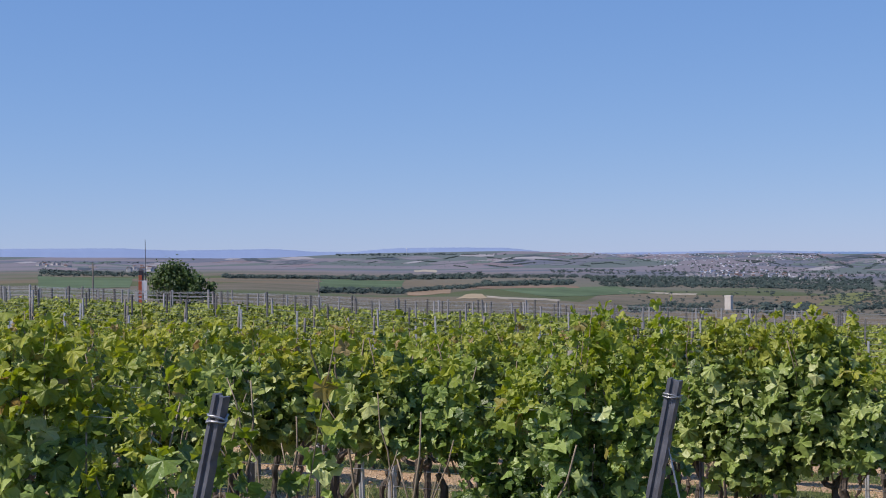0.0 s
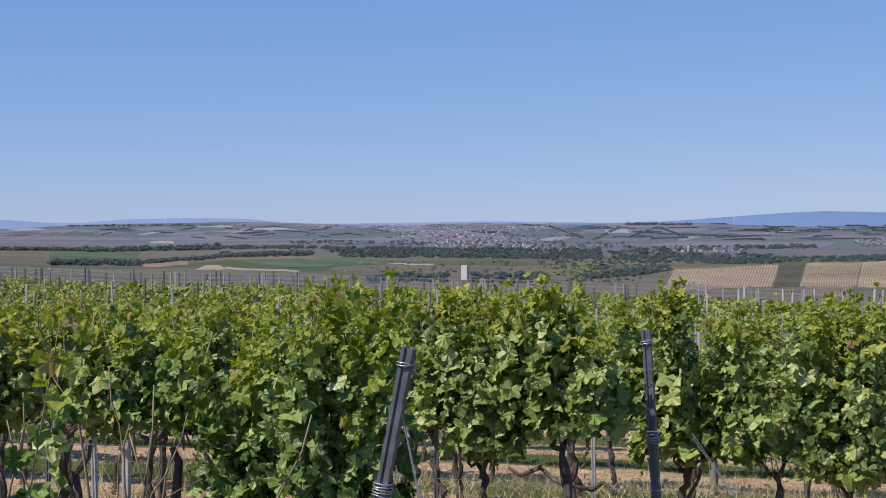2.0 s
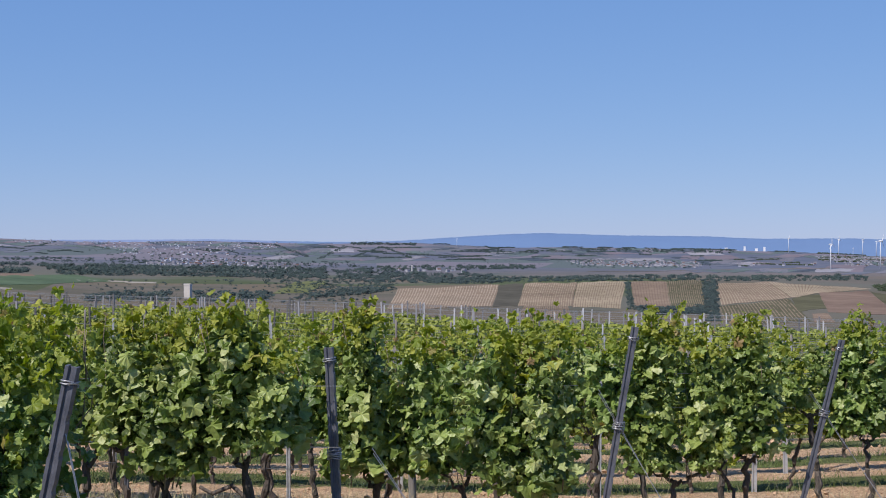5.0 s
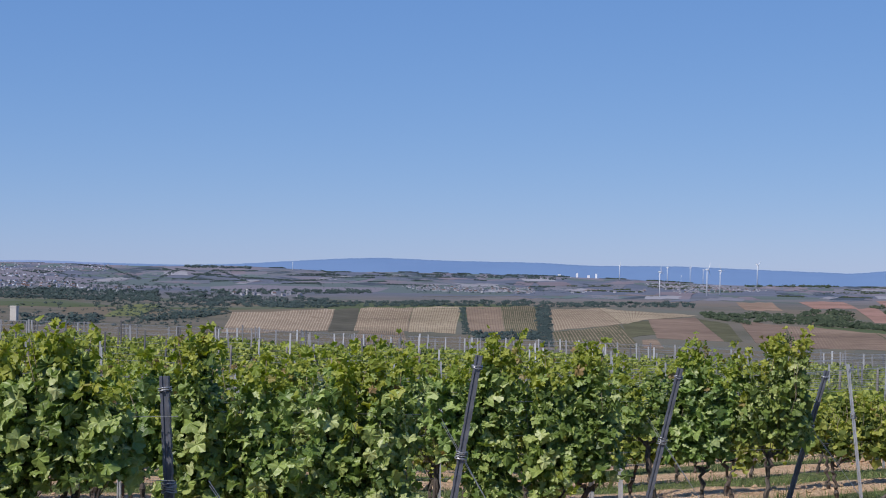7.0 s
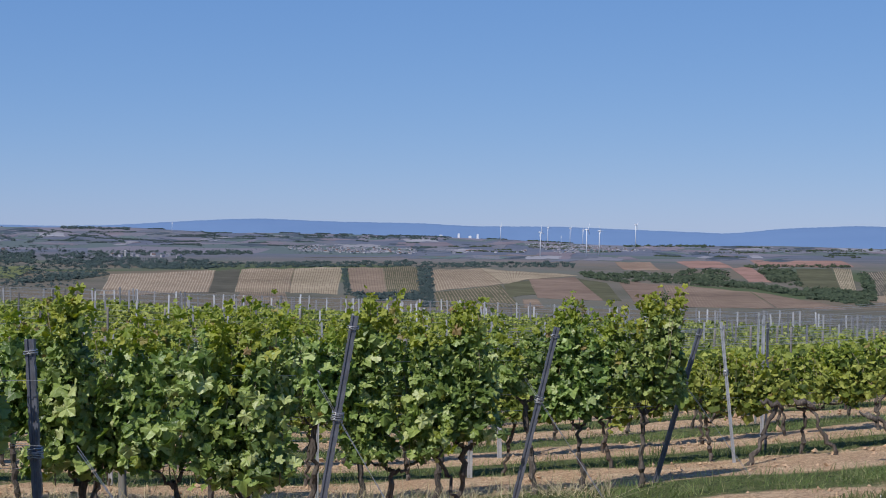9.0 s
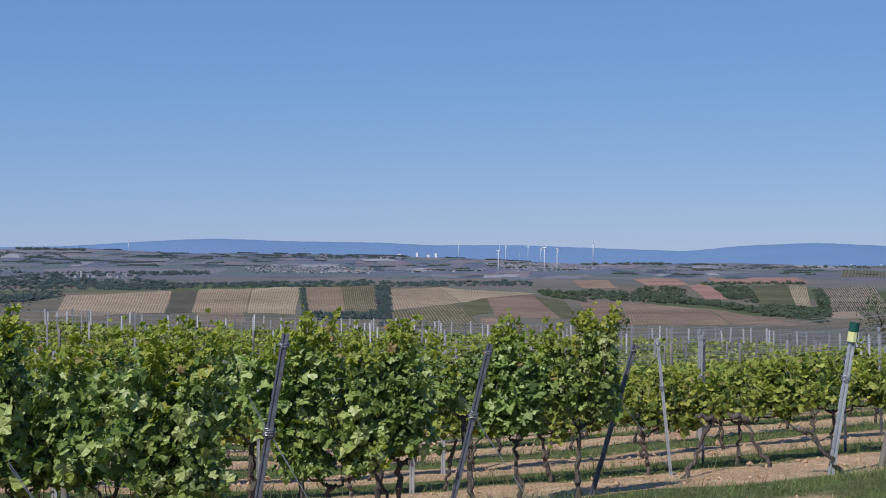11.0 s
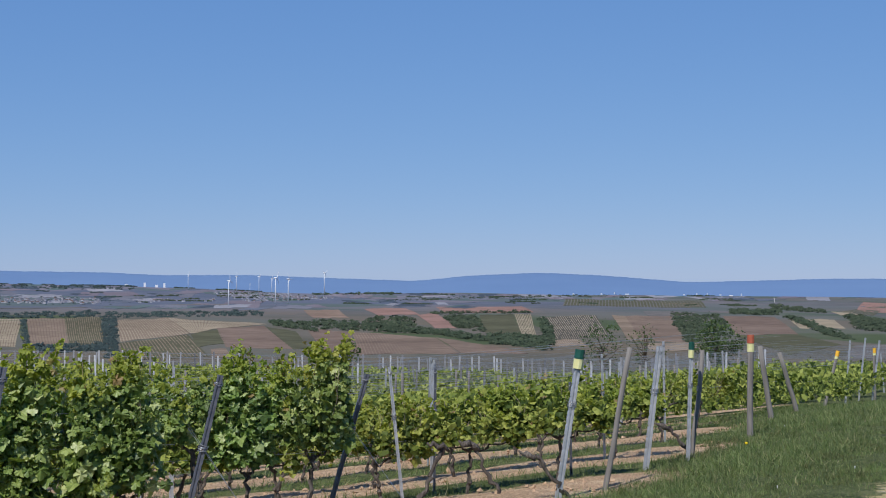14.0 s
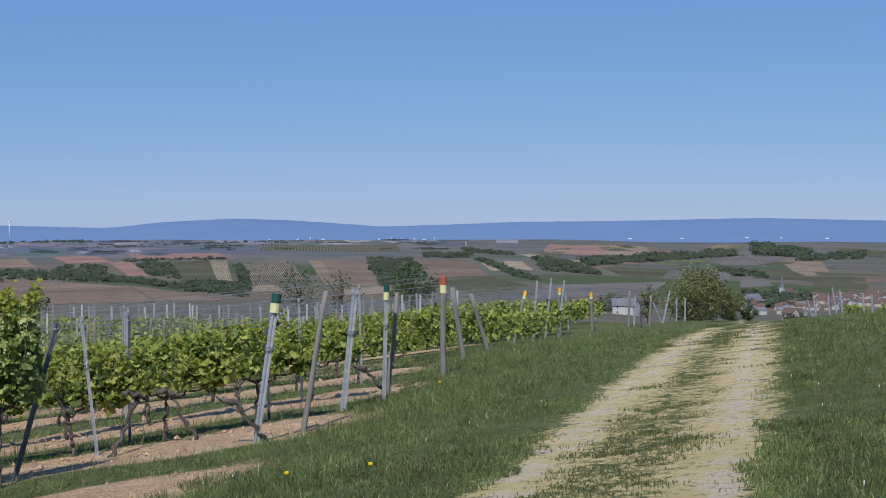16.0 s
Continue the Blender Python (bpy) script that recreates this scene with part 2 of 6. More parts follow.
def blend(fac, c1, c2):
    o = n.new("ShaderNodeMix")
    o.data_type = "RGBA"
    l.new(fac, o.inputs["Factor"])
    for s, v in ((o.inputs[6], c1), (o.inputs[7], c2)):
        if isinstance(v, tuple):
            s.default_value = (*v, 1)
        else:
            l.new(v, s)
    return o.outputs[2]


def step(v, lo, hi):
    o = n.new("ShaderNodeMapRange")
    o.interpolation_type = "SMOOTHSTEP"
    o.inputs["From Min"].default_value, o.inputs["From Max"].default_value = lo, hi
    l.new(v, o.inputs["Value"])
    return o.outputs[0]


fine, mid = cloud(25, 6, 0.7), cloud(2.2, 5, 0.65)
grit = cloud(70, 5, 0.75)
wob = calc("MULTIPLY_ADD", mid, 1.3, -0.65)
xs, ys = sep.outputs["X"], sep.outputs["Y"]
# alleys: every second one is grassed
wave = calc("SINE", calc("MULTIPLY_ADD", calc("ADD", ys, calc("MULTIPLY", wob, 0.5)), 2 * math.pi / 3.5, -2 * math.pi / 3.5 * 13.125))
alley = step(calc("ADD", wave, calc("MULTIPLY", wob, 0.9)), 0.05, 0.45)
# across and along the track, which runs at a bearing of 39 degrees
ca, sa = math.cos(radians(39.0)), math.sin(radians(39.0))
cross = calc("ADD", calc("MULTIPLY", xs, ca), calc("MULTIPLY", ys, -sa))
end = calc("SUBTRACT", calc("ADD", xs, calc("MULTIPLY", ys, -0.75)), -5.7)
end = calc("ADD", end, calc("MULTIPLY", calc("MINIMUM", calc("MAXIMUM", calc("SUBTRACT", ys, 19.0), 0.0), 20.0), 0.25))
end = calc("ADD", calc("ADD", end, calc("MULTIPLY_ADD", wave, 0.5, -0.45)), calc("MULTIPLY", wob, 1.4))
verge = step(end, -0.3, 0.5)
soil = blend(step(fine, 0.35, 0.68), (0.37, 0.235, 0.14), (0.72, 0.51, 0.325))
soil = blend(step(mid, 0.45, 0.7), soil, blend(step(grit, 0.4, 0.6), (0.56, 0.395, 0.245), (0.78, 0.6, 0.4)))
soil = blend(step(cloud(9, 5, 0.75), 0.57, 0.66), soil, (0.3, 0.22, 0.12))
soil = blend(step(cloud(38, 6, 0.8), 0.52, 0.6), soil, (0.25, 0.15, 0.088))
grass = blend(step(fine, 0.3, 0.7), (0.05, 0.068, 0.022), (0.14, 0.165, 0.06))
grass = blend(step(mid, 0.5, 0.72), grass, (0.2, 0.2, 0.095))
grass = blend(step(cloud(6.5, 5, 0.75), 0.5, 0.62), grass, (0.045, 0.062, 0.026))
grass = blend(step(grit, 0.5, 0.66), grass, (0.24, 0.245, 0.105))
dust = blend(step(fine, 0.3, 0.75), (0.24, 0.19, 0.125), (0.44, 0.365, 0.26))
col = blend(calc("MAXIMUM", alley, verge), soil, grass)
# wheel ruts with dry, patchy growth between and beside them
along = calc("ADD", calc("MULTIPLY", xs, sa), calc("MULTIPLY", ys, ca))
left_rut = calc("ADD", -1.62, calc("MULTIPLY", calc("MINIMUM", calc("MAXIMUM", calc("SUBTRACT", along, 10.0), 0.0), 18.0), 0.035))
d1 = calc("ABSOLUTE", calc("SUBTRACT", cross, left_rut))
d2 = calc("ABSOLUTE", calc("SUBTRACT", cross, -0.05))
rut = calc("MINIMUM", d1, d2)
clump = cloud(7.0, 5, 0.75)
tuft = calc("ADD", calc("MULTIPLY", cloud(4.2, 5, 0.75), 0.5), calc("MULTIPLY", clump, 0.5))
ragged = calc("ADD", calc("MULTIPLY", wob, 0.35), calc("MULTIPLY_ADD", clump, 1.5, -0.75))
lane = calc("SUBTRACT", 1.0, step(calc("ADD", calc("ABSOLUTE", calc("SUBTRACT", cross, calc("MULTIPLY_ADD", left_rut, 0.5, 0.02))), calc("MULTIPLY", ragged, 1.2)), 0.98, 1.12))
keep = calc("SUBTRACT", tuft, calc("MULTIPLY", calc("MINIMUM", rut, 0.6), 0.2))
bare = step(calc("SUBTRACT", keep, calc("MULTIPLY", step(ys, 10.0, 34.0), 0.15)), 0.355, 0.38)
hay = blend(step(grit, 0.35, 0.65), (0.43, 0.335, 0.15), (0.78, 0.63, 0.34))
hay = blend(step(cloud(1.3, 4), 0.48, 0.62), hay, (0.56, 0.45, 0.22))
dust = blend(step(grit, 0.3, 0.68), (0.44, 0.355, 0.25), (0.77, 0.64, 0.48))
worn = blend(step(calc("ADD", rut, calc("MULTIPLY_ADD", cloud(2.6, 5, 0.75), 2.6, -1.25)), 0.02, 0.22), dust, hay)
mat_of = step(calc("ADD", cloud(8.5, 6, 0.78), calc("MULTIPLY", calc("MINIMUM", rut, 0.5), 0.16)), 0.57, 0.63)
worn = blend(mat_of, worn, blend(step(grit, 0.4, 0.6), (0.2, 0.175, 0.075), (0.36, 0.31, 0.14)))
col = blend(calc("MULTIPLY", calc("MULTIPLY", lane, bare), verge), col, worn)
# open country
dist = calc("POWER", calc("ADD", calc("MULTIPLY", xs, xs), calc("MULTIPLY", ys, ys)), 0.5)
f1, f2 = cloud(0.02, 4), cloud(0.003, 4)
def plots(scale, squash):
    mp, vo, sp = n.new("ShaderNodeMapping"), n.new("ShaderNodeTexVoronoi"), n.new("ShaderNodeSeparateColor")
    mp.inputs["Scale"].default_value = (scale, scale * squash, 0)
    mp.inputs["Rotation"].default_value = (0, 0, 0.5)
    l.new(geo.outputs["Position"], mp.inputs["Vector"])
    l.new(mp.outputs[0], vo.inputs["Vector"])
    vo.inputs["Scale"].default_value = 1
    l.new(vo.outputs["Color"], sp.inputs["Color"])
    return sp.outputs[0], sp.outputs[1]


p1, p2 = plots(0.011, 0.45)
q1, q2 = plots(0.006, 0.3)
land = blend(step(f1, 0.35, 0.65), (0.098, 0.092, 0.066), (0.14, 0.122, 0.096))
land = blend(step(p1, 0.55, 0.6), land, (0.14, 0.115, 0.08))
land = blend(step(p2, 0.7, 0.74), land, (0.07, 0.09, 0.04))
land = blend(step(f2, 0.45, 0.65), land, (0.125, 0.125, 0.1))
# bluish cast of distant air, mixed into the land's colour further out
haze_land = blend(step(f1, 0.35, 0.65), (0.09, 0.107, 0.143), (0.13, 0.136, 0.172))
haze_land = blend(step(q1, 0.5, 0.54), haze_land, (0.165, 0.155, 0.18))
haze_land = blend(step(q2, 0.72, 0.76), haze_land, (0.1, 0.125, 0.125))
land = blend(calc("MULTIPLY", step(dist, 800, 2000), calc("SUBTRACT", 1.0, calc("MULTIPLY", step(xs, 350, 1300), 0.7))), land, haze_land)
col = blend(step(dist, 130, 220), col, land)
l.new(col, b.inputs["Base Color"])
bp = n.new("ShaderNodeBump")
bp.inputs["Strength"].default_value, bp.inputs["Distance"].default_value = 1.0, 0.06
l.new(calc("ADD", calc("ADD", mid, calc("MULTIPLY", fine, 0.6)), calc("MULTIPLY", grit, 0.25)), bp.inputs["Height"])
l.new(bp.outputs["Normal"], b.inputs["Normal"])
GROUND = m
tagged(part("ground", mesh_of("ground", verts, faces, GROUND, smooth=True)),
       "sloping vineyard soil with grassed alleys and a worn track", "ground", kind="structure")

# far hills that close the horizon, air haze painted in as blue base colour
HILLS = noisy("hazed_forest_hill", [(0.3, (0.118, 0.195, 0.335)), (0.7, (0.138, 0.22, 0.365))], 0.004, bump=0)
PALE_HILLS = noisy("pale_hazed_hill", [(0.3, (0.175, 0.24, 0.385)), (0.7, (0.195, 0.26, 0.405))], 0.004, bump=0)
CREST_B = [-62, -52, -47, -43, -41, -37, -35.5, -34, -32.5, -30, -27.7, -26, -22, -18, -16, -13, -11, -9, -7, -5.3, -2.5, 1, 3, 6.5, 9.7, 13.1, 15.2, 18, 20.4, 23.8, 26.5, 29, 33, 38.5, 43, 52, 60]
CREST_D = [0.3, 0.38, 0.41, 0.39, 0.28, 0.3, 0.17, 0.14, 0.27, 0.28, 0.23, 0.0, 0.0, 0.02, -0.05, -0.1, -0.05, 0.08, 0.2, 0.26, 0.16, 0.12, 0.02, 0.03, -0.08, -0.19, 0.03, 0.15, 0.05, -0.21, -0.14, -0.06, -0.05, 0.03, -0.1, -0.1, -0.2]
hb = np.arange(-62, 60.01, 0.1)
crest = np.interp(hb, CREST_B, CREST_D)
crest = np.convolve(np.pad(crest, 4, "edge"), np.ones(9) / 9, "valid") + 0.006 * np.sin(hb * 7) * np.sin(hb * 2.3) + 0.004 * np.sin(hb * 23)
vv, ff = [], []
for k, (rr, part_up) in enumerate([(3900, 0.0), (4200, 0.45), (4500, 0.85), (4700, 1.0), (4790, 0.8)]):
    base = -70.0
    top = 1.65 + 4700 * np.tan(np.radians(crest))
    z = base + (top - base) * part_up if part_up < 1 else top
    s, c = np.sin(np.radians(hb)), np.cos(np.radians(hb))
    vv.append(np.stack([rr * s, rr * c, z], -1))
vv = np.concatenate(vv)
nh = len(hb)
for k in range(4):
    for j in range(nh - 1):
        ff.append((k * nh + j, k * nh + j + 1, (k + 1) * nh + j + 1, (k + 1) * nh + j))
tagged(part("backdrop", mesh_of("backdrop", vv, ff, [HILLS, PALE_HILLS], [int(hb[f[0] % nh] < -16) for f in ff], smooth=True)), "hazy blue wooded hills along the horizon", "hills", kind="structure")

# ---------------------------------------------------------------- shapes
HALF = [(0.2, -0.36), (0.42, -0.34), (0.51, -0.12), (0.42, -0.03), (0.66, 0.12), (0.58, 0.36), (0.35, 0.37), (0.22, 0.62)]
OUT = np.array([(0.0, -0.07)] + HALF + [(0.0, 0.8)] + [(-x, y) for x, y in HALF[::-1]])
STAR = [(0.38, -0.36), (0.5, -0.08), (0.66, 0.2), (0.4, 0.42)]
STAR = np.array([(0.0, -0.1)] + STAR + [(0.0, 0.78)] + [(-x, y) for x, y in STAR[::-1]])


def leaves(points, size, facing, spread, simple=False):
    """Many leaf blades as one cloud: places, sizes, and the way that the blades face. Gives vertices and triangles."""
    k = len(points)
    if simple == "one":
        flat = np.array([(-0.6, -0.4), (0.6, -0.3), (0.05, 0.7)])
        tris = np.array([(0, 1, 2)])
    elif simple == "few":
        flat = np.vstack([[(0, 0.08)], STAR])
        tris = np.array([(0, i + 1, (i + 1) % 10 + 1) for i in range(10)])
    elif simple:
        flat = np.array([(0, -0.35), (0.5, 0.05), (0.0, 0.65), (-0.5, 0.05)])
        tris = np.array([(0, 1, 2), (0, 2, 3)])
    else:
        flat = np.vstack([[(0, 0.08)], OUT])
        tris = np.array([(0, i + 1, (i + 1) % len(OUT) + 1) for i in range(len(OUT))])
    nrm = facing + rng.normal(0, spread, (k, 3))
    nrm /= np.linalg.norm(nrm, axis=1)[:, None]
    down = np.tile([0, 0, -1.0], (k, 1)) + rng.normal(0, 0.5, (k, 3))
    u = np.cross(down, nrm)
    u /= np.linalg.norm(u, axis=1)[:, None] + 1e-9
    v = np.cross(nrm, u)
    v *= np.sign((v * down).sum(1))[:, None]
    curl = rng.uniform(-0.35, 0.9, k)
    fold = rng.uniform(-0.55, 0.5, k)
    ripple = rng.normal(0, 0 if simple in (True, "one") else 0.13 if simple == "few" else 0.085, (k, len(flat)))
    if simple not in (True, "one"):
        # the blade is pleated: bays between the lobes lie lower than the veins
        ripple -= 0.04 * (np.hypot(flat[:, 0], flat[:, 1] - 0.08) < 0.5) * (np.arange(len(flat)) > 0)
    p = points[:, None, :] + size[:, None, None] * (
        flat[None, :, 0:1] * u[:, None, :] + flat[None, :, 1:2] * v[:, None, :]
        + (fold[:, None] * np.abs(flat[None, :, 0]) - curl[:, None] * flat[None, :, 1] ** 2 + ripple)[:, :, None] * nrm[:, None, :])
    f = (np.arange(k)[:, None, None] * len(flat) + tris[None]).reshape(-1, 3)
    return p.reshape(-1, 3), f


def tube(path, radii, sides=7):
    """A bent, tapering limb."""
    path = [Vector(p) for p in path]
    vs, fs = [], []
    for i, p in enumerate(path):
        t = (path[min(i + 1, len(path) - 1)] - path[max(i - 1, 0)]).normalized()
        s = t.orthogonal().normalized() if i == 0 else (side - t * side.dot(t)).normalized()
        side = s
        q = t.cross(s)
        for j in range(sides):
            w = 2 * math.pi * j / sides
            vs.append(tuple(p + float(radii[i]) * (math.cos(w) * s + math.sin(w) * q)))
    for i in range(len(path) - 1):
        for j in range(sides):
            a, c = i * sides + j, i * sides + (j + 1) % sides
            fs.append((a, c, c + sides, a + sides))
    fs.append(tuple(range(sides))[::-1])
    fs.append(tuple(range((len(path) - 1) * sides, len(path) * sides)))
    return vs, fs


def join(parts):
    vs, fs, o = [], [], 0
    for v, f in parts:
        vs += [tuple(x) for x in v]
        fs += [tuple(i + o for i in q) for q in f]
        o += len(v)
    return vs, fs


def wander(p, q, steps, amount):
    p, q = np.array(p, float), np.array(q, float)
    out = [p + (q - p) * s / steps + (rng.normal(0, amount, 3) if 0 < s < steps else 0) for s in range(steps + 1)]
    return [tuple(x) for x in out]



# ---------------------------------------------------------------- open country: fields, woods, villages
EYE_Z = 1.65
MARCH = 125 * np.exp(np.linspace(0, math.log(3900 / 125), 900))


def spot(bearing, dip):
    """Where the line from the hilltop along a bearing and a dip first meets the land: x, y, distance."""
    s, c = math.sin(radians(bearing)), math.cos(radians(bearing))
    over = EYE_Z + MARCH * math.tan(radians(dip)) - height(MARCH * s, MARCH * c)
    hits = np.nonzero(over < 0)[0]
    r = 3600.0
    if len(hits) and hits[0] > 0:
        k = hits[0]
        r = MARCH[k - 1] + (MARCH[k] - MARCH[k - 1]) * over[k - 1] / (over[k - 1] - over[k])
    return r * s, r * c, r


def earth(name, c1, c2, scale=0.08):
    return noisy(name, [(0.36, tuple(v * 0.84 for v in c1)), (0.64, tuple(v * 1.14 for v in c2))], scale * 1.6, 0.95, 0, 0.05, 0, coarse=0.12)


TAN = earth("dry_field", (0.185, 0.136, 0.095), (0.245, 0.185, 0.13))
STRAW = earth("straw_field", (0.27, 0.22, 0.145), (0.33, 0.27, 0.185))
PALE = earth("pale_vine_rows", (0.29, 0.235, 0.17), (0.35, 0.29, 0.215))
PINK = earth("red_soil_field", (0.235, 0.14, 0.11), (0.29, 0.175, 0.14))
BROWN = earth("brown_field", (0.15, 0.105, 0.08), (0.195, 0.14, 0.105))
OLIVE = earth("olive_field", (0.075, 0.075, 0.042), (0.105, 0.1, 0.058))
DARK = earth("dark_field", (0.07, 0.066, 0.05), (0.095, 0.088, 0.066))
GREENF = earth("green_field", (0.07, 0.105, 0.06), (0.09, 0.13, 0.075))
LIME = earth("meadow", (0.115, 0.125, 0.05), (0.14, 0.155, 0.065))
GREY = earth("grey_field", (0.13, 0.12, 0.11), (0.16, 0.145, 0.13))
CREAM = earth("chalk_track", (0.27, 0.245, 0.2), (0.34, 0.31, 0.26))
# plot colours with the grey-blue haze of distance already blended in
HAZY = [earth("hazed_field_%s" % k, c, tuple(v * 1.12 for v in c), 0.01) for k, c in
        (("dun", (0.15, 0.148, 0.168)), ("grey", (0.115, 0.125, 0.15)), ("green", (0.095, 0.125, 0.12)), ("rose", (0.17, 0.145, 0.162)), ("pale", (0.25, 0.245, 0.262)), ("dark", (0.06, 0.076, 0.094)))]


def field(label, mats, rows, corners, lift=0.05):
    """A field draped on the land. Corners: far left, far right, near right, near left. With two materials it is planted in rows."""
    (a, b, c, d) = [np.array(q) for q in corners]
    nu, nv = (int(rows * 1.7) * 3 if rows else 10), (22 if rows else 10)
    vs, fs, mi = [], [], []
    for i in range(-1, nv + 2):
        for j in range(-1, nu + 2):
            u, v = min(max(j, 0), nu) / nu, min(max(i, 0), nv) / nv
            q = (a * (1 - u) + b * u) * (1 - v) + (d * (1 - u) + c * u) * v
            q = q + np.array([.03 * math.sin(v * 4 + a[0] * 9), .014 * math.sin(u * 6 + d[0] * 8) + .007 * math.sin(u * 17 + a[1] * 30)]) * min(1.0, abs(a[0] - b[0]))
            x, y, r = spot(*q)
            rim = i in (-1, nv + 1) or j in (-1, nu + 1)
            vs.append((x, y, ground_at(x, y) + (-.4 if rim else lift + r * 0.00009)))
    for i in range(nv + 2):
        for j in range(nu + 2):
            k = i * (nu + 3) + j
            fs.append((k, k + nu + 3, k + nu + 4, k + 1))
            mi.append(int(j % 3 == 1 and rng.random() < .9) if rows and len(mats) > 1 else 0)
    tagged(part("field", mesh_of("field", vs, fs, mats, mi)), label, "field", "fields across the valley", "structure")


VROWS = "planted vine rows on dry soil across the valley"
field("dry vine field in even pale rows", [TAN, PALE], 22, [(-11.09, -1.95), (-7.06, -1.81), (-7.30, -2.66), (-11.45, -2.77)])
field("dark ploughed strip between vine fields", [DARK], 0, [(-7.06, -1.81), (-6.07, -1.74), (-6.31, -2.64), (-7.30, -2.66)])
field(VROWS, [TAN, STRAW], 14, [(-6.05, -1.74), (-4.00, -1.70), (-4.15, -2.63), (-6.29, -2.64)])
field("straw-coloured field in faint rows", [STRAW, TAN], 12, [(-4.00, -1.70), (-2.07, -1.65), (-2.26, -2.71), (-4.13, -2.66)])
field(VROWS, [TAN, DARK], 14, [(-6.09, -2.58), (-4.38, -2.62), (-4.10, -3.17), (-6.44, -3.21)])
field(VROWS, [TAN, BROWN], 8, [(-1.93, -1.67), (-0.52, -1.64), (-0.29, -2.67), (-1.65, -2.73)])
field("olive vine field in rows", [OLIVE, TAN], 10, [(-0.50, -1.64), (0.80, -1.60), (1.12, -2.64), (-0.27, -2.67)])
field(VROWS, [TAN, STRAW], 14, [(1.31, -1.75), (3.35, -1.65), (4.25, -2.26), (1.63, -2.57)])
field(VROWS, [STRAW, TAN], 16, [(3.37, -1.65), (7.27, -1.90), (5.30, -2.07), (4.27, -2.26)])
field("olive vine field with pale rows", [OLIVE, TAN], 14, [(1.50, -2.62), (4.14, -2.31), (5.04, -3.17), (1.82, -3.28)])
field("small dark green field", [OLIVE], 0, [(4.27, -2.28), (5.30, -2.10), (5.71, -2.63), (4.55, -2.79)])
field("bare brown field", [BROWN], 0, [(5.32, -2.07), (7.13, -1.96), (8.22, -2.87), (5.62, -2.81)])
field("olive strip field", [OLIVE], 0, [(7.15, -1.99), (8.34, -2.20), (8.98, -2.88), (8.26, -2.87)])
field("dry tan field", [TAN, BROWN], 6, [(5.04, -2.86), (5.62, -2.85), (5.94, -3.18), (5.16, -3.19)])
field("bare brown field", [BROWN], 0, [(8.83, -2.08), (10.51, -2.21), (10.90, -3.08), (9.40, -2.90)])
field("dry field in thin rows", [BROWN, TAN], 18, [(10.53, -2.21), (13.84, -2.43), (14.88, -3.05), (10.92, -3.10)])
field("brown fallow field in faint rows", [BROWN, TAN], 10, [(13.91, -2.43), (16.37, -2.78), (17.56, -3.04), (14.93, -3.05)])
field("small orange-tan vine field in rows", [TAN, PINK], 9, [(8.65, -1.34), (10.03, -1.35), (10.44, -1.66), (9.01, -1.63)])
field("bare red-soil field", [PINK], 0, [(11.06, -1.29), (12.72, -1.27), (13.23, -1.51), (11.62, -1.55)])
field("long bare red-soil field", [PINK], 0, [(13.89, -1.23), (17.29, -1.18), (17.76, -1.41), (14.16, -1.47)])
field("bare red-soil strip", [PINK], 0, [(13.17, -1.53), (13.90, -1.47), (14.72, -2.06), (13.84, -2.03)])
field("olive vine field", [OLIVE], 0, [(15.59, -1.54), (16.90, -1.49), (17.30, -2.30), (15.82, -2.22)])
field("pale green vine field in rows", [STRAW, OLIVE], 6, [(16.94, -1.49), (17.61, -1.50), (17.90, -2.40), (17.32, -2.34)])
field("dark vine field with white-staked rows", [DARK, PALE], 16, [(17.98, -1.61), (20.23, -1.52), (20.70, -2.38), (18.53, -2.47)])
field(VROWS, [TAN, PALE], 8, [(18.53, -2.50), (19.60, -2.47), (19.86, -2.73), (18.66, -2.76)])
field("dry tan strip field", [TAN], 0, [(20.82, -1.51), (21.33, -1.55), (22.01, -2.53), (21.46, -2.52)])
field("brown vine field in fine pale rows", [BROWN, TAN], 20, [(21.35, -1.55), (23.16, -1.53), (23.69, -2.53), (22.03, -2.55)])
field(VROWS, [TAN, PALE], 16, [(22.13, -2.61), (24.16, -2.56), (24.41, -2.85), (22.30, -2.91)])
field("bare brown field", [BROWN], 0, [(25.10, -1.51), (27.07, -1.55), (27.96, -2.20), (25.61, -2.26)])
field("cream stubble field", [STRAW], 0, [(27.63, -1.60), (29.31, -1.63), (29.68, -1.96), (27.97, -1.96)])
field("olive fallow field", [OLIVE, GREY], 0, [(25.61, -2.30), (27.96, -2.22), (29.52, -2.57), (27.62, -3.01)])
field("red-brown ploughed field", [PINK, BROWN], 0, [(30.35, -0.96), (32.26, -1.00), (32.83, -1.44), (30.09, -1.30)])
field("tan field in rows", [TAN, STRAW], 6, [(32.30, -1.00), (34.06, -1.05), (34.60, -1.43), (32.87, -1.44)])
field("grey-brown field", [BROWN], 0, [(34.10, -1.05), (35.06, -1.21), (35.58, -1.45), (34.65, -1.43)])
field("grey-brown vineyard slope", [GREY], 0, [(37.41, -1.26), (37.78, -1.26), (38.54, -1.80), (36.98, -1.82)])
field("tan field", [TAN], 0, [(39.17, -1.61), (40.68, -1.56), (41.18, -2.08), (39.85, -2.08)])
field("olive field", [OLIVE], 0, [(32.12, -1.77), (35.04, -2.00), (34.77, -2.29), (33.22, -2.22)])
field("distant vine field in pale rows", [OLIVE, GREY], 26, [(18.93, -0.89), (24.21, -0.93), (24.50, -1.20), (18.93, -1.15)])
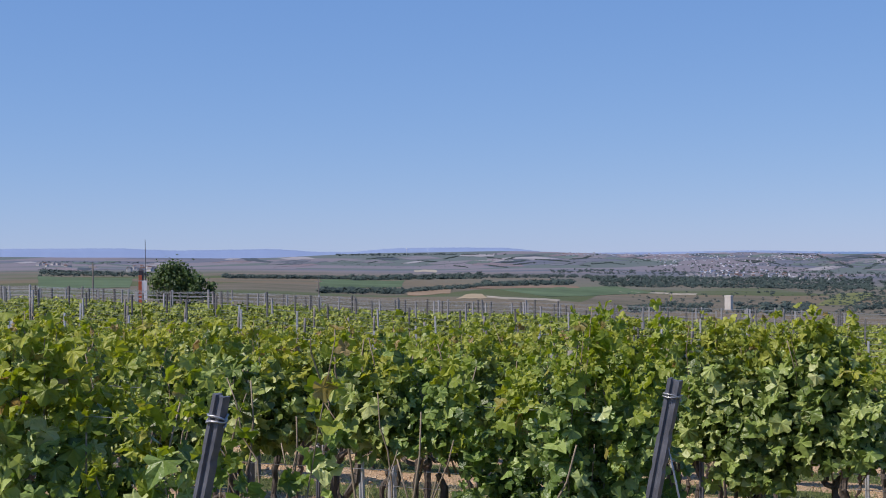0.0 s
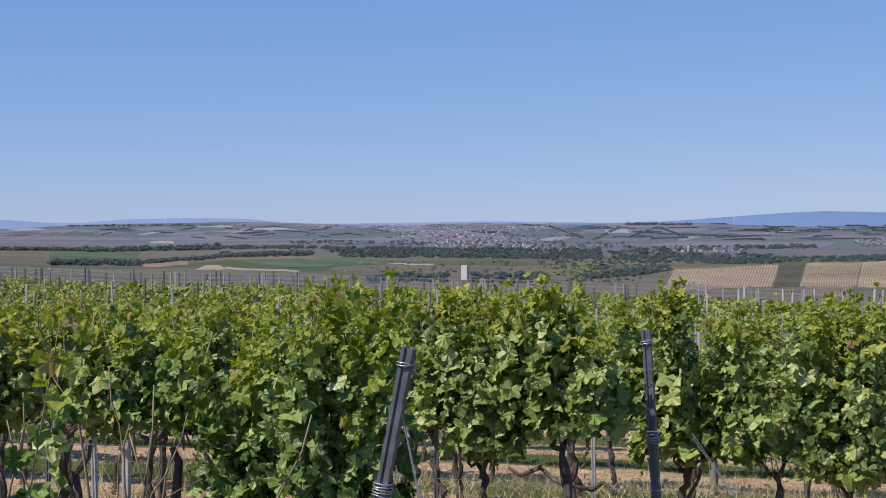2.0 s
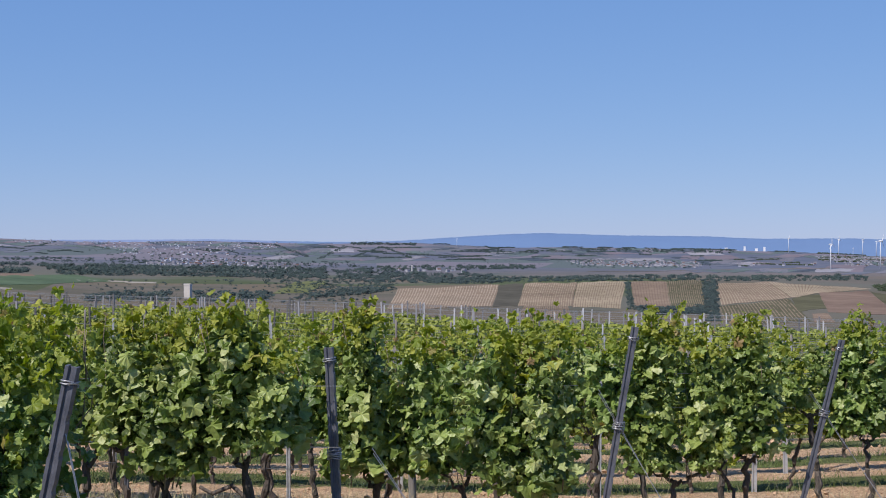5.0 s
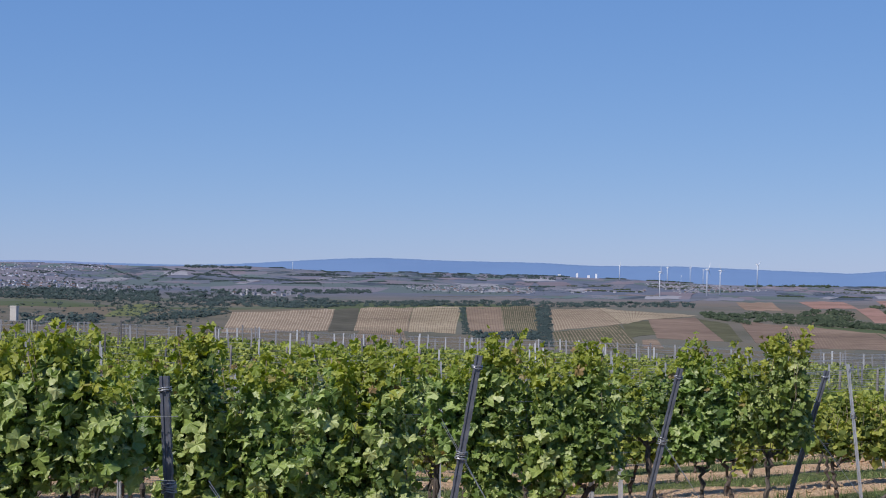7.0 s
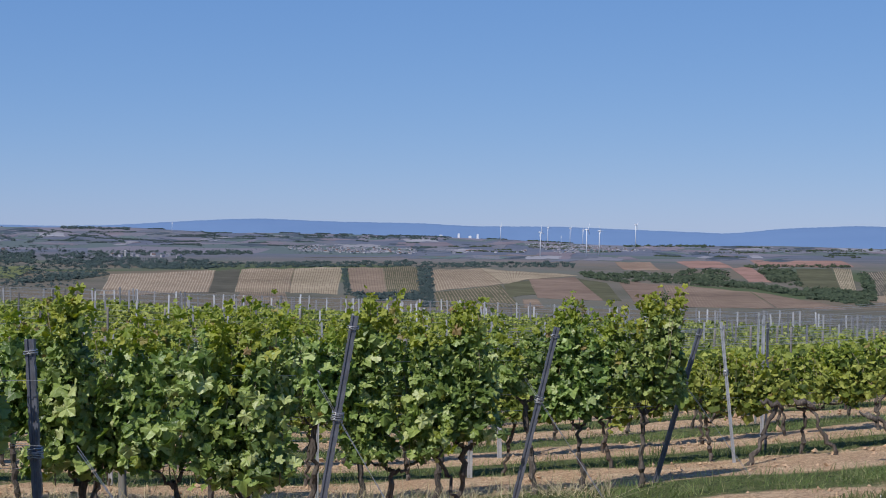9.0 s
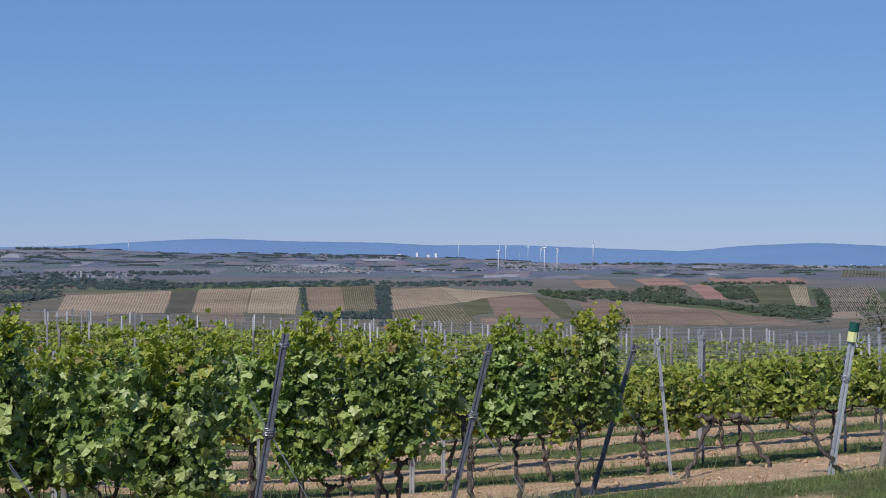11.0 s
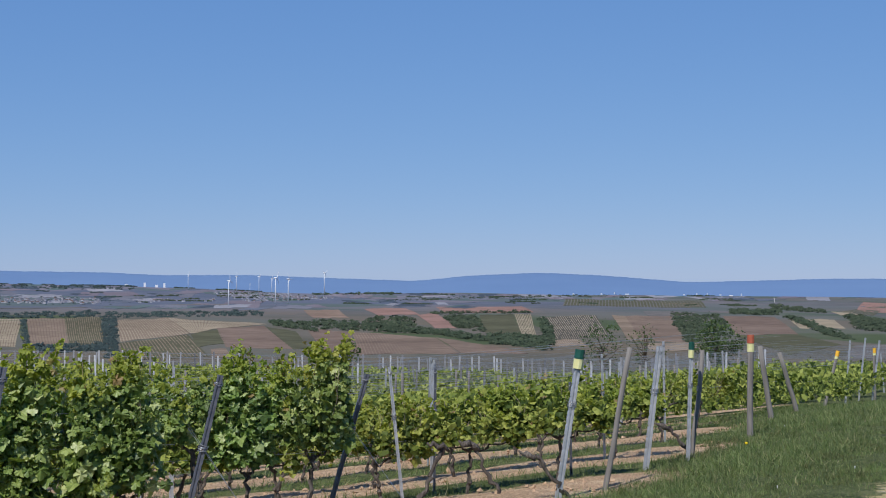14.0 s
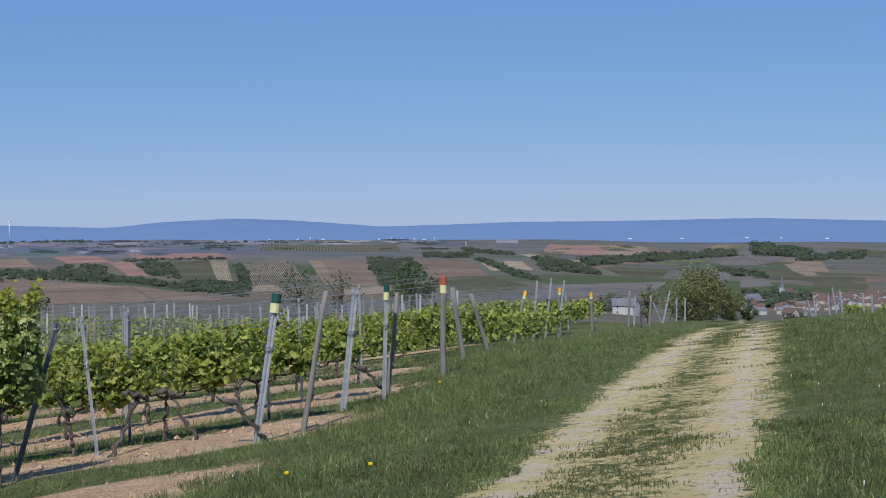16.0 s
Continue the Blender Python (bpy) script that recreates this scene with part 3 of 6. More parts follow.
field("distant vine field in rows", [OLIVE, TAN], 16, [(22.74, -1.03), (24.15, -1.00), (24.29, -1.17), (22.85, -1.20)])
field("green field", [GREENF], 0, [(-35.29, -0.93), (-31.95, -1.02), (-32.07, -1.26), (-35.29, -1.28)])
field("broad green field", [GREENF], 0, [(-28.71, -1.34), (-23.58, -1.35), (-22.15, -1.63), (-26.37, -1.71)])
field("reddish strip of bare earth", [BROWN], 0, [(-29.38, -1.27), (-25.14, -1.29), (-25.03, -1.38), (-29.38, -1.36)])
field("small straw field", [STRAW], 0, [(-29.50, -1.58), (-28.89, -1.57), (-28.72, -1.75), (-29.95, -1.76)])
field("light farm track", [CREAM], 0, [(-28.72, -1.66), (-25.81, -1.84), (-25.92, -1.91), (-28.72, -1.73)])
field("tan field", [TAN], 0, [(-31.80, -1.44), (-30.01, -1.29), (-30.17, -1.55), (-31.85, -1.62)])
field("light farm track", [CREAM], 0, [(-23.58, -1.53), (-20.50, -1.64), (-20.50, -1.69), (-23.58, -1.58)])
field("bright green meadow slope", [LIME], 0, [(-15.12, -1.65), (-13.82, -1.64), (-14.60, -2.11), (-15.97, -2.11)])
field("green field", [GREENF], 0, [(-46.09, -0.66), (-42.55, -0.80), (-42.66, -1.15), (-46.09, -1.11)])
field("thin pale track along the slope", [GREY], 0, [(-3.58, -1.26), (5.69, -1.11), (5.69, -1.15), (-3.58, -1.28)])
field("white quarry face on the far hill", [CREAM], 0, [(-31.54, -0.61), (-30.65, -0.60), (-30.70, -0.69), (-31.59, -0.68)])
field("pale track up the vineyard slope", [TAN], 0, [(37.89, -1.28), (37.96, -1.28), (38.77, -1.85), (38.68, -1.85)])
field("pale track up the vineyard slope", [TAN], 0, [(37.79, -1.34), (37.85, -1.34), (36.66, -1.98), (36.56, -1.98)])
field("olive field below the slope", [OLIVE], 0, [(38.81, -1.94), (39.66, -1.98), (40.92, -2.45), (38.17, -2.29)])
field("olive field beside the village", [OLIVE], 0, [(40.51, -2.24), (42.38, -2.27), (42.59, -2.74), (40.50, -2.67)])
field("grey fallow strip", [GREY], 0, [(37.74, -2.29), (38.60, -2.33), (39.07, -2.59), (37.78, -2.68)])
field("olive field below the plateau", [OLIVE, GREY], 8, [(30.73, -1.12), (31.18, -1.12), (30.73, -1.47), (29.40, -1.33)])
field("grey-green field above the road", [GREY], 0, [(30.06, -2.57), (34.92, -2.46), (34.26, -2.95), (29.61, -3.12)])
field("grey-green slope field", [GREY], 0, [(35.90, -2.16), (37.53, -2.02), (37.31, -2.46), (35.69, -2.44)])
field("pale fallow strip", [STRAW], 0, [(29.17, -1.31), (29.95, -1.34), (30.17, -1.45), (29.51, -1.45)])
field("olive slope field", [OLIVE], 0, [(41.34, -1.15), (43.16, -1.24), (43.16, -1.50), (41.55, -1.41)])
field("brown ploughed strip", [BROWN], 0, [(41.76, -2.28), (43.16, -2.18), (43.16, -2.44), (41.97, -2.49)])
field("tan field in rows", [TAN, STRAW], 8, [(39.45, -1.80), (40.04, -1.76), (40.72, -2.19), (40.08, -2.24)])
field("grey fallow field beside the hedge", [GREY], 0, [(22.02, -1.33), (24.03, -1.39), (24.25, -1.75), (22.46, -1.69)])
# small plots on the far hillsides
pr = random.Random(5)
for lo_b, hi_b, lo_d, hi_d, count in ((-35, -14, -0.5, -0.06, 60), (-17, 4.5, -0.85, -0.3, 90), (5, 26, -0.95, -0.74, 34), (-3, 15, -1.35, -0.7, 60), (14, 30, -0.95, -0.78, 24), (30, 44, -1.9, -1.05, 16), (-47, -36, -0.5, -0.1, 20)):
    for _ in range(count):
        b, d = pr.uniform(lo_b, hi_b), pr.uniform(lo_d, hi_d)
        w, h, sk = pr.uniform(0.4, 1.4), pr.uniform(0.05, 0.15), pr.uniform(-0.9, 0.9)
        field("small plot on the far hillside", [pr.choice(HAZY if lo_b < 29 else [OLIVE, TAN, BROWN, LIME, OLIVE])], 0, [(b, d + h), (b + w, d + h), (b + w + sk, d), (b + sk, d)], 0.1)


def woods(label, corners, count, tall, squash=1.3):
    """A far wood or hedgerow: crowns of many small leaf clumps scattered over a draped patch. tall: degrees."""
    (a, b, c, d) = [np.array(q) for q in corners]
    pts, sz, fc = [], [], []
    for _ in range(int(count * 2.0)):
        u, v = rng.random(), rng.random()
        q = (a * (1 - u) + b * u) * (1 - v) + (d * (1 - u) + c * u) * v
        x, y, r = spot(*q)
        h = r * math.tan(radians(tall)) * rng.uniform(0.3, 0.8) * (1.25 if rng.random() < .12 else 1)
        w = h * rng.uniform(0.6, 1.1) * squash
        k = 27
        e = rng.normal(0, 1, (k, 3))
        e /= np.linalg.norm(e, axis=1)[:, None]
        e *= rng.uniform(0.5, 1.08, (k, 1))
        pts.append(np.array([x, y, ground_at(x, y) + h * .52]) + e * [w, w, h * .5])
        fc.append(e * .45 + [-.15, -.25, .8])
        sz.append(w * rng.uniform(.25, .48, k))
    pts, sz, fc = np.concatenate(pts), np.concatenate(sz), np.concatenate(fc)
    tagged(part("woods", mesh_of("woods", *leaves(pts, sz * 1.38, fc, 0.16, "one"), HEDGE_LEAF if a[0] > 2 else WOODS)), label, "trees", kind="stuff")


HEDGE = "dark green hedgerow of bushes and small trees"
woods("line of dark trees in the valley", [(-39.01, -0.79), (-34.07, -0.90), (-34.07, -0.94), (-39.01, -0.83)], 90, 0.2)
woods("line of dark trees in the valley", [(-34.07, -0.92), (-28.93, -0.85), (-28.93, -0.98), (-34.07, -0.99)], 110, 0.22)
woods("loose row of valley trees", [(-35.29, -1.35), (-32.07, -1.46), (-32.07, -1.55), (-35.29, -1.48)], 60, 0.26)
woods("curved row of valley trees", [(-32.18, -1.44), (-28.82, -1.23), (-28.82, -1.32), (-32.18, -1.50)], 90, 0.17)
woods("dense row of valley trees", [(-28.82, -1.16), (-25.36, -1.13), (-25.36, -1.27), (-28.82, -1.30)], 100, 0.2)
woods("dark wood at the foot of the hill", [(-28.93, -0.85), (-25.13, -0.89), (-25.13, -0.98), (-28.93, -0.96)], 70, 0.14)
woods("broad valley woodland", [(-25.13, -0.94), (-13.86, -1.16), (-13.86, -1.55), (-24.02, -1.35)], 520, 0.17)
woods("bushes on the valley floor", [(-23.15, -2.07), (-19.96, -2.09), (-19.96, -2.40), (-23.15, -2.38)], 45, 0.24)
woods("bushes on the valley floor", [(-18.98, -2.09), (-15.97, -2.11), (-15.98, -2.46), (-18.98, -2.45)], 40, 0.24)
woods("woods beside the village", [(-13.70, -1.23), (-7.32, -1.43), (-7.32, -1.78), (-13.26, -1.68)], 230, 0.16)
woods("bushes under the meadow", [(-15.05, -2.18), (-11.71, -1.86), (-11.49, -2.08), (-14.94, -2.40)], 60, 0.2)
woods("valley floor trees", [(-12.81, -1.08), (-5.59, -1.04), (-5.59, -1.17), (-12.81, -1.28)], 130, 0.13)
woods(HEDGE, [(-9.90, -1.56), (1.46, -1.40), (1.46, -1.60), (-9.90, -1.75)], 260, 0.13)
woods(HEDGE, [(1.46, -1.46), (7.04, -1.41), (7.04, -1.59), (1.46, -1.64)], 110, 0.13)
woods(HEDGE, [(0.91, -1.60), (1.42, -1.60), (1.57, -3.20), (1.08, -3.20)], 170, 0.13)
woods(HEDGE, [(-2.12, -1.71), (-1.95, -1.71), (-1.69, -2.77), (-1.95, -2.77)], 60, 0.1)
woods(HEDGE, [(7.26, -1.81), (8.83, -1.85), (9.28, -2.23), (7.49, -1.96)], 50, 0.2)
woods(HEDGE, [(8.83, -1.74), (14.17, -2.16), (14.17, -2.33), (9.06, -2.10)], 130, 0.2)
woods(HEDGE, [(14.17, -2.18), (18.32, -2.70), (18.32, -2.96), (14.17, -2.36)], 110, 0.2)
woods("round bushes between fields", [(11.28, -1.64), (12.95, -1.69), (13.06, -2.13), (11.06, -2.07)], 40, 0.24)
woods("round bushes between fields", [(14.27, -1.67), (15.48, -1.65), (15.82, -2.22), (14.83, -2.10)], 44, 0.26)
woods(HEDGE, [(15.82, -2.31), (18.53, -2.43), (18.53, -2.74), (16.15, -2.70)], 80, 0.24)
woods(HEDGE, [(17.92, -1.72), (18.18, -1.71), (18.53, -2.47), (18.31, -2.48)], 20, 0.24)
woods(HEDGE, [(23.06, -1.51), (24.15, -1.60), (24.30, -2.60), (23.75, -2.57)], 80, 0.16)
woods("small trees along the field edge", [(13.72, -1.45), (17.66, -1.39), (17.66, -1.46), (13.72, -1.52)], 26, 0.15)
woods(HEDGE, [(-1.61, -2.73), (1.03, -2.67), (1.15, -2.93), (-1.38, -2.99)], 60, 0.22)
woods(HEDGE, [(23.16, -1.41), (24.95, -1.51), (25.61, -2.28), (23.64, -2.53)], 170, 0.13)
woods(HEDGE, [(25.40, -1.32), (27.19, -1.33), (27.19, -1.48), (25.40, -1.47)], 50, 0.2)
woods(HEDGE, [(26.79, -1.10), (28.86, -1.29), (28.97, -1.40), (26.96, -1.26)], 50, 0.15)
woods(HEDGE, [(27.41, -1.53), (27.86, -1.58), (30.08, -2.41), (29.19, -2.30)], 60, 0.2)
woods(HEDGE, [(29.75, -1.45), (31.41, -1.82), (32.52, -2.20), (30.08, -1.99)], 110, 0.24)
woods(HEDGE, [(31.42, -1.55), (37.52, -1.26), (37.52, -1.47), (31.86, -1.82)], 190, 0.22)
woods(HEDGE, [(38.16, -1.00), (40.27, -1.26), (40.27, -1.52), (38.37, -1.43)], 90, 0.26)
woods(HEDGE, [(40.06, -1.48), (42.29, -1.33), (42.29, -1.56), (40.06, -1.65)], 50, 0.22)
woods("trees on the slope", [(36.66, -1.91), (38.79, -2.09), (38.79, -2.30), (37.09, -2.20)], 24, 0.25)
woods("tree lines along the far plateau", [(-3.59, -0.36), (2.11, -0.43), (2.12, -0.57), (-3.59, -0.49)], 70, 0.09)
woods("tree lines along the far plateau", [(8.82, -0.65), (12.16, -0.65), (12.16, -0.74), (8.82, -0.76)], 50, 0.1)
woods("tree lines along the far plateau", [(11.94, -0.92), (20.65, -0.69), (20.65, -0.76), (11.94, -1.01)], 60, 0.08)
woods("hedges on the far hillside", [(-16.04, -0.18), (-15.82, -0.19), (-14.48, -0.69), (-14.70, -0.69)], 45, 0.06)
woods("hedges on the far hillside", [(-14.26, -0.76), (-14.03, -0.76), (-13.03, -0.29), (-13.25, -0.29)], 45, 0.06)
woods("hedges on the far hillside", [(-12.92, -0.70), (-12.74, -0.70), (-11.59, -0.28), (-11.74, -0.28)], 45, 0.06)
woods("hedges on the far hillside", [(-11.70, -0.30), (-11.52, -0.30), (-10.37, -0.76), (-10.60, -0.75)], 45, 0.06)
woods("wooded edge of the far hill", [(-12.92, -0.12), (-10.37, -0.18), (-10.37, -0.24), (-12.92, -0.21)], 50, 0.09)
woods("wooded edge of the far hill", [(-34.65, 0.04), (-30.48, 0.01), (-27.47, -0.04), (-34.65, -0.01)], 60, 0.08)
woods("tree clumps on the far hillside", [(-10.59, -0.31), (-3.05, -0.36), (-3.05, -1.01), (-10.60, -1.09)], 80, 0.035)
woods("tree clumps on the left plain", [(-46.09, -0.45), (-41.91, -0.60), (-41.91, -0.73), (-46.09, -0.66)], 80, 0.16)
woods("dark tree band across the plain", [(-46.08, -0.09), (-40.41, -0.20), (-40.41, -0.24), (-46.08, -0.15)], 60, 0.05)

woods("loose bushes on the valley floor", [(-23.50, -1.54), (-12.37, -1.67), (-12.38, -2.57), (-21.75, -2.40)], 150, 0.1)
woods("loose bushes on the valley floor", [(-16.84, -1.38), (-11.03, -1.46), (-11.03, -2.13), (-15.51, -2.10)], 110, 0.13)
for _ in range(30):
    b, d = pr.uniform(-17, 6), pr.uniform(-.85, -.32)
    w, sk = pr.uniform(.4, 1.8), pr.uniform(-.05, .05)
    woods("distant hedges and copses on the plain", [(b, d + .02), (b + w, d + .02 + sk), (b + w, d + sk), (b, d)], int(36 * w), .06)

for _ in range(34):
    b, d = pr.uniform(0, 28), pr.uniform(-1.15, -.7)
    w, sk = pr.uniform(.3, 1.3), pr.uniform(-.04, .04)
    woods("hedges and garden trees on the plateau", [(b, d + .015), (b + w, d + .015 + sk), (b + w, d + sk), (b, d)], int(26 * w), .07)

for _ in range(46):
    b, d = pr.uniform(-34, 2), pr.uniform(-.55, -.1)
    w, up = pr.uniform(.3, 1.1), pr.choice([-1, 1]) * pr.uniform(.04, .12)
    woods("diagonal hedges on the far hillsides", [(b, d + .012), (b + w, d + up + .012), (b + w, d + up), (b, d)], int(34 * w) + 6, .055)

# ---------------------------------------------------------------- buildings
PLASTER = noisy("pale_plaster", [(0.3, (0.4, 0.385, 0.38)), (0.7, (0.52, 0.5, 0.49))], 0.8, 0.9, bump=0)
BRIGHT = noisy("bright_white_plaster", [(0.3, (0.66, 0.67, 0.71)), (0.7, (0.8, 0.81, 0.84))], 0.8, 0.9, bump=0)
DULL = noisy("weathered_plaster", [(0.3, (0.32, 0.32, 0.35)), (0.7, (0.44, 0.44, 0.47))], 0.8, 0.9, bump=0)
CREAMW = noisy("cream_plaster", [(0.3, (0.4, 0.34, 0.28)), (0.7, (0.5, 0.43, 0.36))], 0.8, 0.9, bump=0)
TILE = noisy("red_roof_tiles", [(0.3, (0.105, 0.068, 0.06)), (0.7, (0.155, 0.098, 0.085))], 1.5, 0.9, bump=0.4)
SLATE = noisy("grey_slate_roof", [(0.3, (0.1, 0.1, 0.12)), (0.7, (0.2, 0.2, 0.23))], 1.5, 0.7, bump=0.4)
WINDOW = noisy("dark_window_glass", [(0.3, (0.02, 0.025, 0.03)), (0.7, (0.04, 0.045, 0.05))], 2, 0.15, spec=0.6, bump=0)
# bluer than the near plaster, haze of distance put into its colour
HAZEWALL = noisy("hazed_white_plaster", [(0.3, (0.52, 0.54, 0.6)), (0.7, (0.66, 0.68, 0.74))], 0.8, 0.9, bump=0)
CONCRETE = noisy("weathered_concrete", [(0.3, (0.5, 0.46, 0.42)), (0.7, (0.64, 0.6, 0.55))], 0.9, 0.9, bump=0.4)


def box(x0, y0, z0, x1, y1, z1):
    v = [(x, y, z) for z in (z0, z1) for x, y in ((x0, y0), (x1, y0), (x1, y1), (x0, y1))]
    return v, [(3, 2, 1, 0), (4, 5, 6, 7), (0, 1, 5, 4), (1, 2, 6, 5), (2, 3, 7, 6), (3, 0, 4, 7)]


def house_meshes(w, d, h, roof_h):
    wall = box(-w / 2, -d / 2, -3, w / 2, d / 2, h)
    gable = ([(-w / 2, -d / 2, h), (-w / 2, d / 2, h), (-w / 2, 0, h + roof_h), (w / 2, -d / 2, h), (w / 2, d / 2, h), (w / 2, 0, h + roof_h)],
             [(0, 2, 1), (3, 4, 5), (0, 3, 5, 2), (1, 2, 5, 4)])
    o, t = 0.5, 0.25
    rv = [(sx * (w / 2 + o), sy * (d / 2 + o), h - o * roof_h / (d / 2) + k * t) for k in (0, 1) for sx in (-1, 1) for sy in (-1, 1)]
    rv += [(sx * (w / 2 + o), 0, h + roof_h + .05 + k * t) for k in (0, 1) for sx in (-1, 1)]
    rf = [(4, 6, 11, 10), (7, 5, 10, 11), (0, 8, 9, 2), (1, 3, 9, 8), (0, 2, 6, 4), (1, 5, 7, 3), (0, 4, 10, 8), (2, 9, 11, 6), (1, 8, 10, 5), (3, 7, 11, 9)]
    wins = [box(x - .5, -d / 2 - .04, z, x + .5, -d / 2 + .1, z + 1.3) for x in (-w * .28, w * .28) for z in (1, h - 1.9) if h > 4 or z == 1]
    return join([wall, gable]), (rv, rf), wins


HOUSES = []
for w, d, h, rh, wm, rm in ((11, 8, 5.5, 3.6, PLASTER, TILE), (14, 9, 6, 4, PLASTER, SLATE), (9, 8, 5, 4, CREAMW, TILE), (12, 9, 6.5, 4.2, CREAMW, TILE), (18, 10, 5, 3.5, PLASTER, TILE)):
    body, roof, wins = house_meshes(w, d, h, rh)
    HOUSES.append((mesh_of("wall", *body, wm), mesh_of("roof", *roof, rm), [mesh_of("window", *q, WINDOW) for q in wins],
                   ("white" if wm == PLASTER else "cream") + " plastered house with " + ("red tiled" if rm == TILE else "grey slate") + " gable roof in a village"))


def village(corners, count, scale, detailed=False, kinds=(0, 1, 2, 3, 4), crowd=None):
    heap = [[], [], []]
    (a, b, c, d) = [np.array(q) for q in corners]
    for _ in range(count):
        u, v = rng.random(), rng.random()
        q = (a * (1 - u) + b * u) * (1 - v) + (d * (1 - u) + c * u) * v
        x, y, r = spot(*q)
        if crowd:
            m4 = pose(x, y, ground_at(x, y), 0, 0, math.degrees(-math.atan2(x, y)) + rng.normal(0, 35)) @ Matrix.Scale(scale * rng.uniform(.8, 1.2), 4)
            body, roof, _ = house_meshes(rng.uniform(9, 15), 8.5, rng.uniform(4.5, 7), 3.8)
            heap[0].append(([tuple(m4 @ Vector(q)) for q in body[0]], body[1]))
            heap[1 + int(rng.random() < .8)].append(([tuple(m4 @ Vector(q)) for q in roof[0]], roof[1]))
            continue
        wall, roof, wins, label = HOUSES[kinds[rng.integers(len(kinds))]]
        g = thing("house", label, "house", "village houses", pose(x, y, ground_at(x, y), 0, 0, math.degrees(-math.atan2(x, y)) + rng.normal(0, 35)))
        g.scale = (scale,) * 3
        part("wall", wall, g), part("roof", roof, g)
        if detailed:
            for wmesh in wins:
                part("window", wmesh, g)
    if crowd:
        vs, fs, mi = [], [], []
        for k, h in enumerate(heap):
            v, f = join(h)
            fs += [tuple(i + len(vs) for i in q) for q in f]
            vs += v
            mi += [k] * len(f)
        tagged(part("village_houses", mesh_of("village_houses", vs, fs, [HAZEWALL if "hill" in crowd else DULL, TILE, SLATE], mi)), crowd, "houses", kind="stuff")


village([(-26.05, -0.00), (-22.63, -0.05), (-22.63, -0.16), (-26.05, -0.11)], 50, 0.27, crowd="far hilltop village of white houses with dark roofs")
village([(-22.63, -0.07), (-15.70, -0.14), (-15.71, -0.37), (-22.63, -0.32)], 120, 0.28, crowd="far hilltop village of white houses with dark roofs")
village([(-21.74, -0.32), (-17.27, -0.35), (-17.50, -0.62), (-22.63, -0.58)], 55, 0.27, crowd="far hillside village of white houses with dark roofs")
village([(-20.41, -0.69), (-17.27, -0.76), (-16.61, -1.08), (-20.41, -0.91)], 60, 0.26, crowd="far hillside village of white houses with dark roofs")
woods("trees among the hilltop houses", [(-26.16, -0.02), (-15.03, -0.12), (-15.48, -0.55), (-22.63, -0.49)], 80, 0.04)
woods("trees among the hillside houses", [(-22.63, -0.45), (-15.04, -0.55), (-15.04, -1.09), (-21.75, -0.90)], 130, 0.07)
woods("tree clumps on the far hillside", [(-34.65, -0.05), (-26.16, -0.11), (-26.16, -0.55), (-34.66, -0.48)], 60, 0.035)
woods("wooded foot of the far hill", [(-26.16, -0.64), (-12.81, -0.88), (-12.81, -1.14), (-26.16, -0.78)], 200, 0.09)
village([(-20.93, -0.91), (-14.90, -1.05), (-14.90, -1.18), (-20.93, -0.98)], 60, 0.3, crowd="valley village of white houses with dark roofs")
village([(-11.48, -1.15), (-8.40, -1.25), (-8.40, -1.34), (-11.48, -1.26)], 20, 0.3, crowd="valley houses with pale walls and dark roofs")
village([(-4.45, -0.85), (0.79, -0.87), (0.79, -1.11), (-3.58, -1.06)], 240, 0.26, crowd="village of pale houses with dark roofs on the plain")
woods("garden trees of the plain village", [(-4.66, -0.81), (1.23, -0.82), (1.24, -1.15), (-4.01, -1.11)], 80, 0.06)
village([(5.01, -0.65), (6.58, -0.65), (10.16, -0.90), (6.58, -1.05)], 190, 0.26, crowd="village of pale houses with dark roofs on the plain")
woods("garden trees of the plain village", [(4.79, -0.65), (7.03, -0.65), (10.38, -0.92), (6.14, -1.06)], 40, 0.055)
village([(-46.08, -0.15), (-44.64, -0.21), (-44.64, -0.32), (-46.09, -0.28)], 14, 0.4, kinds=(0, 1))
village([(-42.97, -0.34), (-41.70, -0.38), (-41.70, -0.55), (-42.97, -0.51)], 14, 0.4, kinds=(0, 1))
village([(3.45, -0.91), (5.24, -0.93), (5.24, -1.02), (2.12, -1.08)], 14, 0.3, crowd="farm houses with dark roofs on the plain")
village([(40.19, -2.98), (43.16, -2.87), (43.16, -3.40), (40.19, -3.58)], 60, 0.22, True, (0, 2, 3, 4))
village([(37.52, -3.34), (40.19, -3.32), (40.19, -3.80), (37.52, -3.82)], 34, 0.22, True, (0, 1, 3))
village([(38.19, -3.34), (38.51, -3.33), (38.51, -3.36), (38.19, -3.36)], 1, 0.4, True, (1,))
village([(39.62, -3.02), (39.74, -3.02), (39.74, -3.07), (39.62, -3.07)], 1, 0.3, True, (4,))
village([(39.57, -3.91), (39.70, -3.91), (39.70, -3.93), (39.57, -3.94)], 1, 0.3, True, (3,))
village([(33.16, -3.70), (33.42, -3.70), (33.42, -3.75), (33.16, -3.75)], 2, 0.4, True, (0, 1))
village([(31.39, -3.42), (32.16, -3.42), (32.16, -3.48), (31.39, -3.48)], 3, 0.34, True, (4,))
woods("dark garden trees below the crest", [(37.91, -2.90), (40.34, -2.93), (40.33, -3.43), (37.91, -3.45)], 70, 0.4)
woods("dark round tree behind a roof", [(39.53, -3.89), (40.12, -3.89), (40.12, -3.93), (39.53, -3.94)], 6, 0.42)
